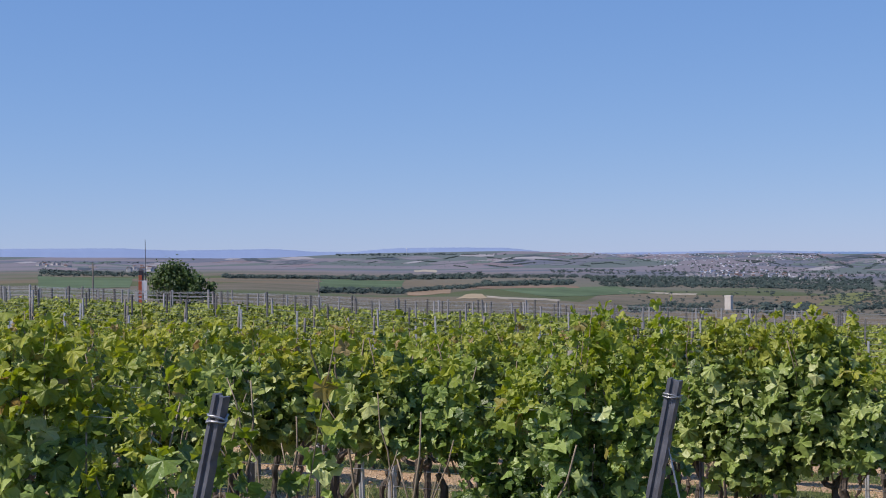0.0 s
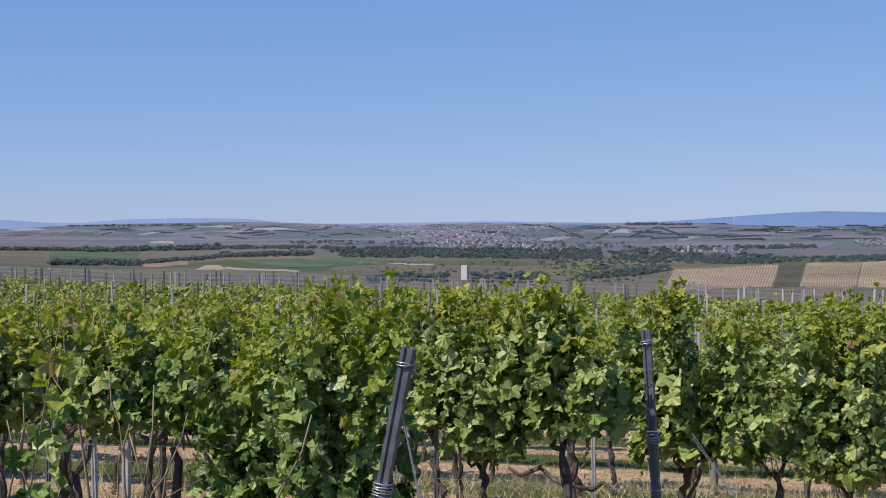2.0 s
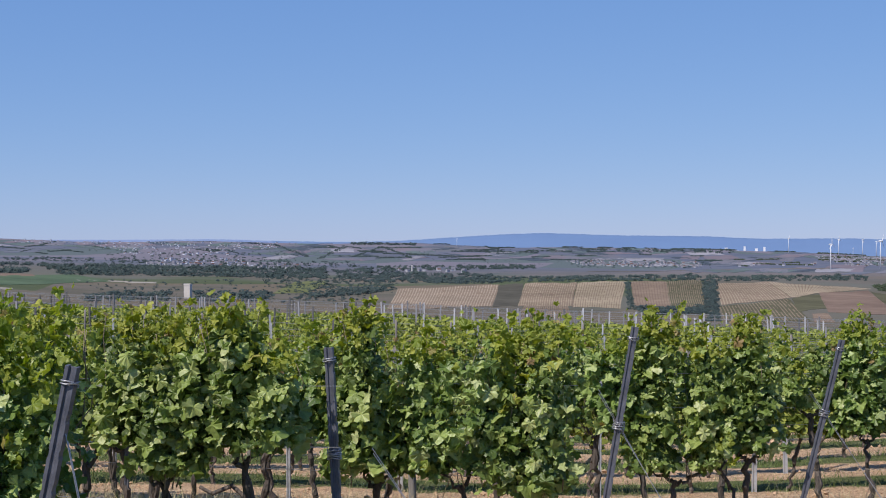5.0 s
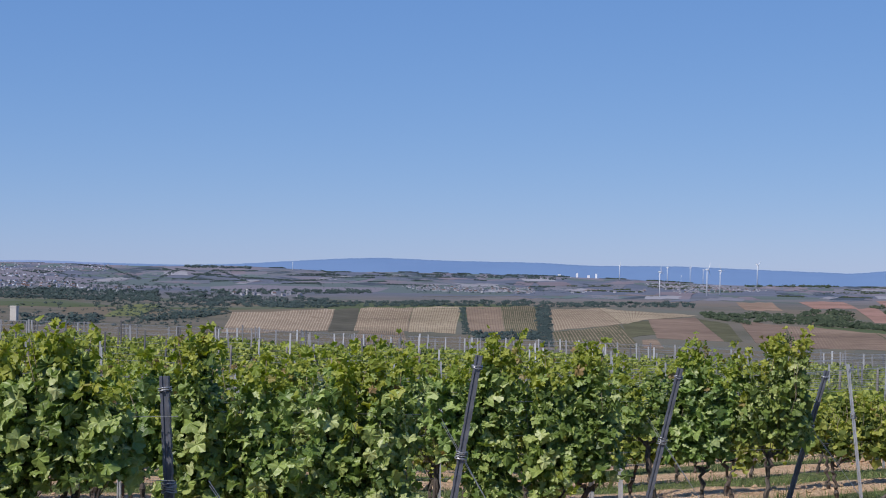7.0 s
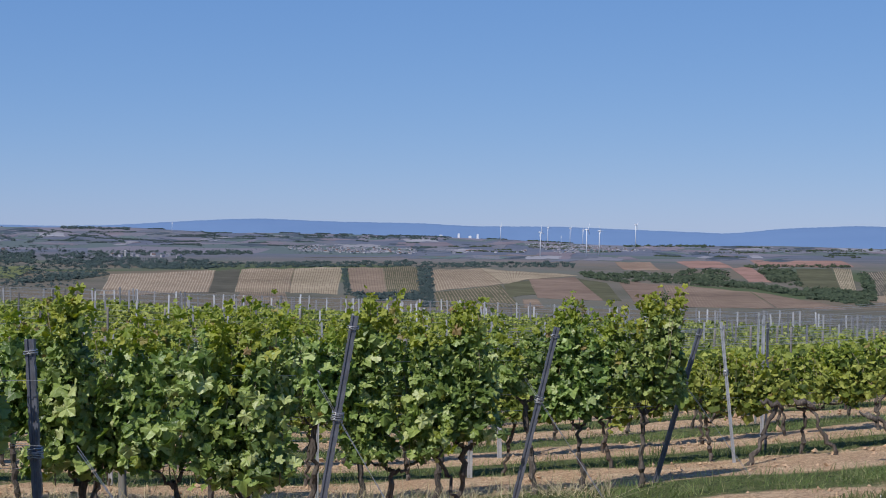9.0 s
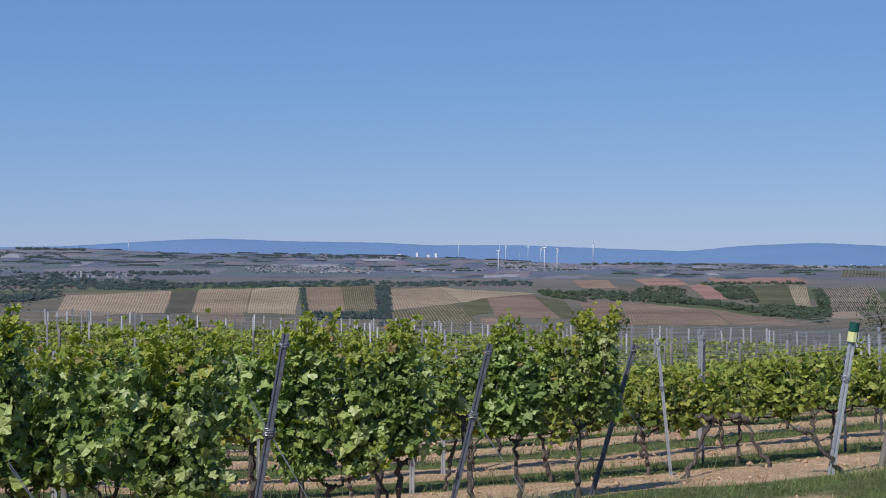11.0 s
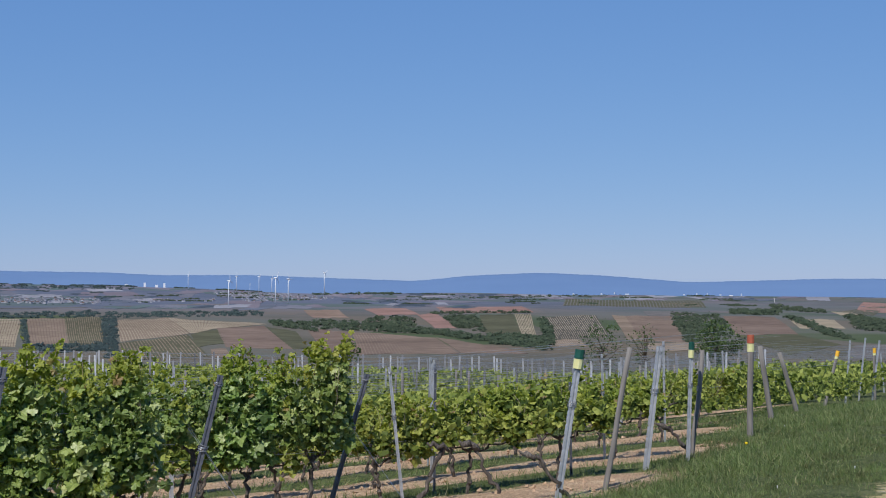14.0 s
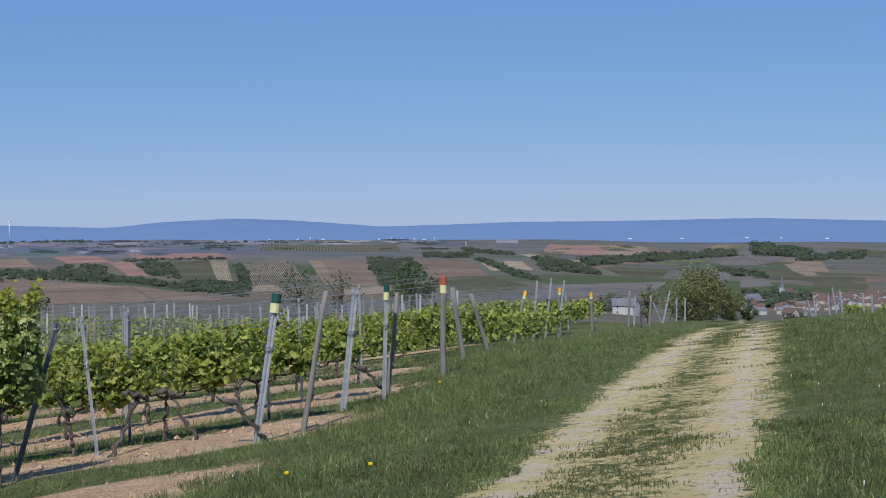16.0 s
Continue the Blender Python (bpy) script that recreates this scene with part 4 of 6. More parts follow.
woods("trees below the vine rows", [(32.28, -3.35), (33.16, -3.35), (33.16, -3.62), (32.27, -3.62)], 16, 0.5)

# pale blocks of a far town
BLOCK = [mesh_of("block_wall", *box(-w / 2, -6, -5, w / 2, 6, h), BRIGHT) for w, h in ((14, 22), (26, 12), (60, 9), (10, 30))]


def far_block(kind, bearing, dip, scale=1.0):
    x, y, r = spot(bearing, dip)
    x, y = x / r * 3650, y / r * 3650
    z = EYE_Z + 3650 * math.tan(radians(dip))
    g = thing("far_building", "white block of a town on the horizon", "building", "town blocks on the horizon", pose(x, y, z, 0, 0, -bearing))
    g.scale = (scale,) * 3
    part("walls", BLOCK[kind], g)


for kind, b, d in ((0, 1.8, -.47), (1, 2.2, -.5), (3, 2.5, -.48), (0, 2.95, -.5), (3, 3.25, -.5), (1, 1.3, -.45), (1, -0.2, -.43), (2, 0.4, -.42)):
    far_block(kind, b, d - .03, 0.5)
for kind, b, d in ((1, 20.4, -.78), (0, 20.9, -.76), (2, 21.4, -.78), (1, 23.6, -.8), (0, 24.1, -.78), (3, 24.5, -.8), (1, 25.0, -.8), (2, 25.4, -.82), (0, 25.8, -.8),
                   (1, 19.3, -.78), (2, 33.5, -.84), (2, 35.5, -.84), (2, 38, -.82), (1, 39.3, -.84), (2, 41, -.86)):
    far_block(kind, b, d + .09, 0.15)

WHITE = noisy("white_coated_steel", [(0.3, (0.62, 0.63, 0.65)), (0.7, (0.7, 0.71, 0.73))], 0.3, 0.5, bump=0)


def turbine(bearing, foot, hub, turn, reach):
    """foot and hub: dips of the tower's foot and of its hub."""
    x, y, r = spot(bearing, foot)
    z0 = EYE_Z + r * math.tan(radians(foot))
    h = r * (math.tan(radians(hub)) - math.tan(radians(foot)))
    g = thing("wind_turbine", "white three-bladed wind turbine standing on the far plateau", "wind turbine", "wind turbines", pose(x, y, z0, 0, 0, -bearing + turn))
    s = h / 90
    part("tower", mesh_of("tower", *tube([(0, 0, -4), (0, 0, h * .5), (0, 0, h)], [1.9 * s, 1.5 * s, 1.1 * s], 12), WHITE, smooth=True), g)
    part("nacelle", mesh_of("nacelle", *tube([(0, 7 * s, h), (0, 4 * s, h + .4 * s), (0, -4 * s, h + .4 * s), (0, -6.5 * s, h), (0, -8 * s, h)], [1.4 * s, 2.4 * s, 2.4 * s, 2.0 * s, .4 * s], 10), WHITE, smooth=True), g)
    a0 = rng.uniform(0, 120)
    hub_ = part("rotor_hub", mesh_of("rotor_hub", *tube([(0, -5 * s, h), (0, -6.5 * s, h), (0, -8.2 * s, h)], [1.9 * s, 1.7 * s, .3 * s], 10), WHITE, smooth=True), g)
    for k in range(3):
        a = radians(a0 + 120 * k)
        dx, dz = math.sin(a), math.cos(a)
        L = h * reach
        part("blade", mesh_of("blade", *tube([(dx * 1.5 * s, -6 * s, h + dz * 1.5 * s), (dx * L * .2, -6 * s, h + dz * L * .2), (dx * L, -6.3 * s, h + dz * L)], [.8 * s, 1.3 * s, .2 * s], 6), WHITE, smooth=True), hub_)


for b, f, hb_ in ((4.16, -0.52, 0.03), (5.73, -1.16, -0.2), (6.02, -0.62, -0.02), (6.55, -0.62, -0.35), (6.9, -0.62, -0.03), (7.4, -0.64, -0.1), (7.55, -1.12, -0.08), (8.05, -1.07, -0.13), (9.46, -0.68, 0.12),
                  (-8.73, -0.25, 0.05), (-31.85, -0.02, 0.24), (-31.0, 0.0, 0.24)):
    turbine(b, f, hb_, rng.uniform(50, 80), 0.3)

# concrete tower among the fields
x, y, r = 480 * math.sin(radians(-19.28)), 480 * math.cos(radians(-19.28)), 480.0
g = thing("concrete_tower", "plain square tower of pale concrete beyond the vines", "tower", at=pose(x, y, EYE_Z + r * math.tan(radians(-2.75)), 0, 0, -1))
hgt = r * (math.tan(radians(-1.73)) - math.tan(radians(-2.75)))
wd = r * math.tan(radians(0.32)) / 2 / 1.3
part("shaft", mesh_of("shaft", *box(-wd, -wd, -3, wd, wd, hgt), CONCRETE), g)
part("parapet", mesh_of("parapet", *box(-wd * 1.06, -wd * 1.06, hgt - .35, wd * 1.06, wd * 1.06, hgt + .15), CONCRETE), g)

# church of the near village, its slim spire above the roofs
x, y, r = spot(37.3 + 2.05, -3.1)
g = thing("church", "village church with a slim grey slate spire", "church", at=pose(x, y, ground_at(x, y), 0, 0, 20))
ch = r * math.tan(radians(.9))
part("tower", mesh_of("tower", *box(-.8, -.8, -2, .8, .8, ch * .5), PLASTER), g)
part("spire", mesh_of("spire", *tube([(0, 0, ch * .5), (0, 0, ch * .62), (0, 0, ch * 1.05)], [1.1, .7, .05], 8), SLATE), g)
part("nave", mesh_of("nave", *join([box(.8, -2, -2, 7, 2, 2.2), ([(.8, -2.3, 2.1), (7.3, -2.3, 2.1), (7.3, 2.3, 2.1), (.8, 2.3, 2.1), (.8, 0, 4.4), (7.3, 0, 4.4)], [(0, 1, 5, 4), (2, 3, 4, 5), (0, 4, 3), (1, 2, 5)])]), TILE), g)
# distant church in the valley and a white water tower
for b, d0, d1, nm, lab in ((-10.5, -1.3, -1.0, "valley_church", "small white church tower in the valley"), (27.05, -0.98, -0.8, "water_tower", "small white water tower on the plateau")):
    x, y, r = spot(b, d0)
    h = r * (math.tan(radians(d1)) - math.tan(radians(d0)))
    g = thing(nm, lab, "tower", at=pose(x, y, ground_at(x, y)))
    part("shaft", mesh_of("shaft", *tube([(0, 0, -2), (0, 0, h * .75), (0, 0, h * .8), (0, 0, h)], [h * .13, h * .12, h * .17, h * .02 if b < 0 else h * .15], 8), PLASTER), g)

# ---------------------------------------------------------------- vines
def vine_parts(top, low, thick, size, half, simple=False, dense=24, peaks=(), young_wood=False, gap=0.026):
    """Meshes of one vine: trunk, canes, foliage. The row runs along x. Shoots start in tufts along the arms; peaks: (x, height) of shoots that stand out on top."""
    head = low - rng.uniform(0.0, 0.1)
    lean = rng.uniform(-0.22, 0.22)
    steps = 16
    thickness = np.linspace(0.034, 0.022, steps + 1) * rng.uniform(.7, 1.35, steps + 1) * (.8 if young_wood else 1)
    limbs = [tube(wander((lean, rng.uniform(-.05, .05), -0.15), (0, 0, head), steps, 0.013), thickness)]
    if rng.random() < .3:
        limbs.append(tube(wander((lean * .6, 0, head * .3), (lean * .6 + rng.uniform(-.22, .22), .03, head + .02), 8, .02), np.linspace(.022, .014, 9) * rng.uniform(.7, 1.3, 9)))
    for s in (-1, 1):
        if young_wood and rng.random() < .55:
            continue
        limbs.append(tube(wander((0, 0, head - 0.04), (s * half * rng.uniform(.5, .85), 0, head + rng.uniform(.05, .18)), 7, 0.018), np.linspace(0.017, 0.007, 8) * rng.uniform(.75, 1.3, 8)))
    trunk = mesh_of("trunk", *join(limbs), BARK)
    canes = []
    for _ in range(int(10 * half) + 3):
        x = rng.uniform(-half, half)
        canes.append(tube(wander((x * .8, rng.normal(0, .06), head), (x, rng.normal(0, thick * .5), rng.uniform(low + .3, top)), 5, 0.03), np.linspace(0.005, 0.0025, 6), 4))
    pts, face, sz, young = [], [], [], []
    count = max(6, int(2 * half * dense))
    tufts = np.linspace(-half, half, max(2, int(half * 9))) + rng.normal(0, .05, max(2, int(half * 9)))
    shoots = [(None, None)] * count + [q for q in peaks for _ in range(11)]
    for want, tall in shoots:
        x0 = float(np.clip(tufts[rng.integers(len(tufts))] + rng.normal(0, .1), -half, half)) if want is None else want + rng.normal(0, .07)
        hang = want is None and rng.random() < .16
        side = rng.choice([-1, 1], p=[.62, .38])
        crown = .06 * math.sin(x0 * 9 + low * 50) + rng.normal(0, .06)
        tip = (tall - abs(rng.normal(0, .1))) if want is not None else top - .06 + crown + (rng.uniform(.04, .12) if rng.random() < .06 else 0) - (rng.uniform(.1, .5) if rng.random() < .25 else 0)
        if hang:
            tip = low - rng.uniform(-.14, .06)
        start = np.array([x0 + rng.normal(0, .04), rng.normal(0, .05), head + .1])
        out = side * thick * rng.uniform(.1, .85)
        mid = np.array([x0 + rng.normal(0, .08), out, (head + tip) / 2 + (.4 if hang else 0)])
        endp = np.array([x0 + rng.normal(0, .1), out * (1.4 if hang else .6), tip])
        q = int((abs(tip - head) + .35) / gap)
        t = np.linspace(.02, 1, q)[:, None]
        line = (1 - t) ** 2 * start + 2 * t * (1 - t) * mid + t ** 2 * endp
        if tip > top + .02:
            canes.append(tube([tuple(v) for v in line[::max(1, q // 5)]], np.linspace(.005, .002, len(line[::max(1, q // 5)])), 3))
        turn = rng.uniform(0, 6.28) + np.arange(q) * 2.6 + rng.normal(0, .5, q)
        reach = rng.uniform(.03, .13, q) * (1.25 - .85 * t[:, 0])
        off = np.stack([np.cos(turn) * reach, np.sin(turn) * reach + np.sign(out) * .03, rng.normal(.01, .03, q)], -1)
        pts.append(line + off)
        face.append(np.stack([np.cos(turn) * .5 - .1, np.sin(turn) * .45 + side * .45, .5 + rng.normal(0, .3, q)], -1))
        sz.append(size * (.42 + rng.beta(1.3, 2.0, q) * 1.05) * (1.06 - .5 * t[:, 0] ** 4))
        young.append(t[:, 0] > (.82 if top > 1.5 else .8))
    pts, face, sz, young = np.concatenate(pts), np.concatenate(face), np.concatenate(sz), np.concatenate(young)
    lv, lf = leaves(pts, sz, face, 0.5, simple)
    pick = np.repeat(young, len(lf) // len(pts)).astype(int)
    foliage = mesh_of("foliage", lv, lf, [LEAF if top > 1.5 else LEAF_YOUNG, LEAF_TIP], pick)
    shoots_ = mesh_of("canes", *join(canes), CANE, smooth=True)
    return trunk, shoots_, foliage


ROW, FIRST = 2.3, 2.95
ENDS = {0: -2.75, 1: -2.75, 2: -1.9, 3: -0.75, 4: 0.9, 5: 2.65}


def row_end(k):
    y = FIRST + ROW * k
    return ENDS.get(k, 5.3 + (y - 15.3) * 0.73)


def put_vine(kinds, x, y, group, label, tall=1.0, turned=True):
    tr, ca, fo = kinds[rng.integers(len(kinds))]
    g = thing("grape_vine", label, "grapevine", group, pose(x, y, ground_at(x, y), 0, 0, (rng.choice([0, 180]) if turned else 0) + rng.normal(0, 2)))
    g.scale = (1, rng.uniform(.9, 1.15), (rng.uniform(0.96, 1.04) if turned else 1) * tall)
    part("trunk", tr, g), tagged(part("cane_tangle", ca, g), kind="stuff"), part("foliage", fo, g)


OLD_LABEL = "old leafy grapevine with gnarled trunk on a wire trellis"
BUSHY = "broad bushy old grapevine hanging low at the row end"
THIN = "old grapevine with high thin foliage and bare canes below"
# row: vines from the row's end backwards: from x, to x, lower and upper edge of the leaves, label, shoots that stand out
STAND = {
    0: [(-3.3, -2.64, .34, 1.64, BUSHY, ()), (-3.95, -3.3, .34, 1.66, BUSHY, ()), (-4.7, -3.95, .5, 1.64, OLD_LABEL, ())],
    1: [(-3.17, -2.42, .42, 1.74, BUSHY, ((.08, 1.86),)), (-3.6, -3.22, 1.14, 1.72, THIN, ()), (-4.3, -3.62, 1.16, 1.74, THIN, ()), (-4.75, -4.32, 1.14, 1.74, THIN, ())],
    2: [(-2.56, -2.04, 1.06, 1.82, OLD_LABEL, ((-.05, 1.92),)), (-2.95, -2.6, .88, 1.78, OLD_LABEL, ((.02, 1.92),)), (-3.45, -3.0, 1.1, 1.86, OLD_LABEL, ()), (-4.3, -3.5, 1.14, 1.85, OLD_LABEL, ())],
    3: [(-1.14, -.76, .58, 1.78, BUSHY, ((.06, 1.93),)), (-1.72, -1.12, .74, 1.84, BUSHY, ()), (-2.3, -1.76, .72, 1.8, BUSHY, ((-.08, 2.02),)), (-3.3, -2.4, 1.06, 1.84, OLD_LABEL, ())],
    4: [(.42, .9, .74, 1.86, BUSHY, ((.0, 1.98),)), (-.25, .38, .6, 1.88, BUSHY, ((-.2, 2.06),)), (-.9, -.3, 1.06, 1.86, OLD_LABEL, ()), (-1.8, -1.0, 1.06, 1.84, OLD_LABEL, ())],
    5: [(2.31, 2.86, .86, 1.84, BUSHY, ((.1, 2.0),)), (1.68, 2.13, .74, 1.82, BUSHY, ((-.15, 1.97),)), (1.02, 1.7, 1.02, 1.78, OLD_LABEL, ()), (.2, .95, 1.04, 1.78, OLD_LABEL, ())],
}
OLD = [vine_parts(t_, l_, .28, .08, .6, "few") for t_, l_ in ((1.8, 1.06), (1.76, 1.08), (1.8, 1.0), (1.74, 1.04), (1.82, 1.08), (1.78, .98))]
FINE = [vine_parts(t_, l_, .28, .074, .58, gap=.024) for t_, l_ in ((1.78, 1.04), (1.74, 1.08), (1.8, 1.0))]
YOUNG = [vine_parts(1.15 + .06 * (i % 3 - 1), .6 + .08 * (i % 2), .24, .088, .58, "few", 19, young_wood=True) for i in range(6)]
FAR_YOUNG = [vine_parts(1.12, .62, .24, .088, .58, True, 18, young_wood=True) for i in range(4)]
for k in range(0, 6):
    y = FIRST + ROW * k
    for x0, x1, lo, hi, label, peaks in STAND[k]:
        bushy = label == BUSHY
        put_vine([vine_parts(hi, lo, .3 if bushy else .26, .076 if k == 0 else .072 if k == 1 else .076 if k == 2 else .086, (x1 - x0) / 2 - .05, False, 25 if k == 0 else 31 if bushy else 26, peaks, label == THIN, gap=.019 if k < 3 else .025)],
                 (x0 + x1) / 2, y + (.1 if k == 0 else 0), "old vines in rows", label, turned=False)
        x = x0
    x -= .6
    while x > -1.12 * y - 1.2:
        put_vine(FINE if k < 3 else OLD, x + rng.normal(0, .05), y + rng.normal(0, .03), "old vines in rows", OLD_LABEL)
        x -= 1.12
for k in range(6, 10):
    y, x = FIRST + ROW * k, row_end(k) - 0.4
    while x > -12:
        put_vine(YOUNG if k < 8 else FAR_YOUNG, x + rng.normal(0, .08), y + rng.normal(0, .03), "young vines in rows", "low yellow-green grapevine with bare trunk on wires", 1.0 if k < 8 else .92)
        x -= 1.15

# the rest of the vineyard, too many to count
pts, fac, sz = [], [], []
for k in range(0, 34):
    y = FIRST + ROW * k
    x1 = -1.12 * y - 1.2 if k < 6 else (-12 if k < 10 else min(row_end(k) + .3, y * 0.95))
    x0 = -y * 1.2 - 12
    if x0 >= x1:
        continue
    rr = np.hypot(np.clip(0, x0, x1), y)
    per = 170 if rr < 30 else 150 if rr < 50 else 110
    c = int((x1 - x0) * per)
    x = rng.uniform(x0, x1, c)
    r = np.hypot(x, y)
    keep = (r < 76) & (r > 6)
    x = x[keep]
    old = x < 2.6 + (y - 14) * .35 - 1
    lo, hi = np.where(old, 0.6, np.where(y > 26, 0.22, .5)), np.where(old, np.where(y > 24, 1.0, 1.3), .92)
    hi = hi + 0.12 * np.sin(x * 3 + k) * np.sin(x * 1.3) + rng.exponential(0.05, len(x))
    z = lo + (hi - lo) * rng.beta(1.6, 1.0, len(x))
    yy = y + rng.normal(0, 0.17, len(x))
    pts.append(np.stack([x, yy, height(x, yy) + z], -1))
    fac.append(np.stack([rng.normal(0, .3, len(x)), np.full(len(x), -0.7), np.full(len(x), .6)], -1))
    sz.append(rng.uniform(.8, 1.3, len(x)) * np.where(np.hypot(x, y) > 50, .1, .088))
pts, fac, sz = np.concatenate(pts), np.concatenate(fac), np.concatenate(sz)
tagged(part("vineyard_foliage", mesh_of("vineyard_foliage", *leaves(pts, sz * 1.2, fac, 0.5, "one"), LEAF_YOUNG)),
       "sunlit green leaf walls of countless vine rows", "vineyard", kind="stuff")

# vine rows across the track, seen from their ends
px, py, pz = [], [], []
for k in range(5):
    c = 380
    t_ = rng.random(c)
    x, y = 42.6 + k * .9 + t_ * 6, 47.5 - k * 1.3 + t_ * 5
    px.append(x), py.append(y), pz.append(height(x, y) + rng.uniform(.35, .85, c))
P3 = np.stack([np.concatenate(px), np.concatenate(py), np.concatenate(pz)], -1)
tagged(part("vineyard_foliage", mesh_of("vineyard_foliage", *leaves(P3, rng.uniform(.09, .15, len(P3)), np.tile([0, -.7, .6], (len(P3), 1)), .4, True), LEAF_YOUNG)),
       "leaf walls of the vine rows across the track", "vineyard", kind="stuff")

# ---------------------------------------------------------------- posts and wires
def profile_post(length, w=0.055, d=0.04, t=0.008):
    """A rolled steel post: a channel with a rib down its back and hook notches along both lips."""
    ring = [(-w / 2, d / 2), (-w / 2, -d / 2), (-w * .2, -d / 2), (-w * .12, -d / 2 + t), (w * .12, -d / 2 + t), (w * .2, -d / 2), (w / 2, -d / 2), (w / 2, d / 2),
            (w / 2 - t, d / 2), (w / 2 - t, -d / 2 + t), (w * .2, -d / 2 + t * 1.2), (w * .12, -d / 2 + 2 * t), (-w * .12, -d / 2 + 2 * t),
            (-w * .2, -d / 2 + t * 1.2), (-w / 2 + t, -d / 2 + t), (-w / 2 + t, d / 2)]
    k = len(ring)
    levels = [-0.4]
    z = 0.25
    while z < length - 0.12:
        levels += [z, z + .012, z + .03, z + .042]
        z += 0.14
    levels.append(length)
    vs = []
    for i, zz in enumerate(levels):
        notch = 0 < i < len(levels) - 1 and (i - 1) % 4 in (1, 2)
        for x, y in ring:
            vs.append((x * (0.86 if notch and abs(x) > w * .3 else 1), y, zz))
    fs = [(i * k + j, i * k + (j + 1) % k, (i + 1) * k + (j + 1) % k, (i + 1) * k + j) for i in range(len(levels) - 1) for j in range(k)]
    top = (len(levels) - 1) * k
    fs += [tuple(top + i for i in q) for q in ((0, 1, 14, 15), (1, 2, 13, 14), (2, 3, 12, 13), (3, 4, 11, 12), (4, 5, 10, 11), (5, 6, 9, 10), (6, 7, 8, 9))]
    return vs, fs


def round_post(length, r=0.045, sides=10):
    return tube(wander((0, 0, -0.3), (0, 0, length), 5, 0.006), [r * 1.08, r * 1.05, r, r, r * .97, r * .93], sides)


def coil(z, r, turns=3.2, thin=0.0035):
    return tube([(r * math.cos(a), r * .85 * math.sin(a), z + .012 * a / 6.28 + rng.normal(0, .004)) for a in np.linspace(0, turns * 6.28, int(turns * 10))],
                [thin] * int(turns * 10), 4)


def end_post(x, y, length, lean, back, kind, label, cap=None, sunk=0.0, name="end_post", group="end posts of the vine rows", wide=1.0):
    """lean: degrees to +x; back: degrees to +y."""
    g = thing(name, label, "post", group, pose(x, y, ground_at(x, y) - sunk) @ pose(0, 0, 0, -back, lean, 0))
    mat = {"dark": STEEL, "galv": GALV, "wood": WOODP}[kind]
    if kind == "wood":
        part("shaft", mesh_of("shaft", *round_post(length, 0.045 * wide), mat, smooth=True), g)
    else:
        part("shaft", mesh_of("shaft", *profile_post(length, .049 * wide, .04 * wide), mat), g)
    for zz, rr, tt in ((.62, .04, 5.2), (.95, .037, 2.1)):
        part("tie_wire", mesh_of("tie_wire", *coil(length * zz, rr * wide, tt), WIRE, smooth=True), g, "twisted wire tied round the post")
    if cap:
        around = (.053 if kind == "wood" else .043) * wide
        for nm, mt, z0, z1 in cap:
            part(nm, mesh_of(nm, *tube([(0, 0, length - z0), (0, 0, length - z1)], [around, around], 10), mt, smooth=False), g)
    return g


GREENCAP = noisy("green_plastic", [(0.3, (0.01, 0.06, 0.045)), (0.7, (0.02, 0.1, 0.075))], 20, 0.5, bump=0.1)
YELLOW = noisy("yellow_paint", [(0.3, (0.6, 0.57, 0.24)), (0.7, (0.74, 0.72, 0.4))], 20, 0.6, bump=0.1)
ORANGE = noisy("orange_paint", [(0.3, (0.7, 0.36, 0.03)), (0.7, (0.85, 0.48, 0.05))], 20, 0.6, bump=0.1)
RED = noisy("red_paint", [(0.3, (0.32, 0.07, 0.045)), (0.7, (0.5, 0.15, 0.08))], 20, 0.6, bump=0.1)
DARKP = "dark weathered steel trellis post leaning at the row end"
end_post(-2.99, 2.78, 1.56, 14.5, 0, "dark", DARKP, wide=.74)
end_post(-2.57, 5.08, 1.6, 12, 0, "dark", DARKP)
end_post(-1.76, 7.65, 1.66, -3, 0, "dark", DARKP)
end_post(-0.5, 9.42, 1.84, 9.5, 0, "dark", DARKP)
end_post(1.03, 12.2, 1.75, 13.3, 0, "dark", DARKP)
end_post(2.75, 14.8, 1.66, 16, 0, "dark", DARKP)

GALVP = "galvanised steel trellis post leaning at the row end"
CAP2 = [("cap", GREENCAP, -.01, .09), ("yellow_band", YELLOW, .095, .2)]
end_post(5.29, 14.74, 1.63, 9, 0, "galv", "galvanised end post with dark green cap and yellow band", CAP2, wide=1.25)
end_post(6.04, 15.28, 1.62, 10.5, 0, "wood", "weathered wooden end post leaning beside the track", wide=.7)
end_post(7.21, 16.97, 1.57, 7, 0, "galv", GALVP, wide=1.3)
end_post(8.11, 17.71, 1.55, 2, 0, "galv", "slim galvanised post with green cap and yellow band", CAP2, wide=.9)
end_post(8.3, 18.0, 1.45, 6, 0, "wood", "thin weathered wooden post leaning by a steel post", wide=.7)
end_post(10.28, 20.28, 1.56, 0, 0, "wood", "upright wooden post painted red and yellow on top", [("red_top", RED, -.01, .12), ("yellow_band", YELLOW, .125, .25)], wide=1.05)
end_post(12.47, 23.9, 1.38, -9.5, 0, "wood", "grey wooden post leaning back along its row", wide=1.1)
end_post(15.1, 27.9, 1.36, -18, 0, "wood", "grey wooden brace post leaning hard", wide=1.1)
end_post(3.95, 16.4, 1.6, -6, 0, "galv", "slim galvanised post leaning back along its row", wide=.7)
SLIM = "slim dark steel stake among the vines"
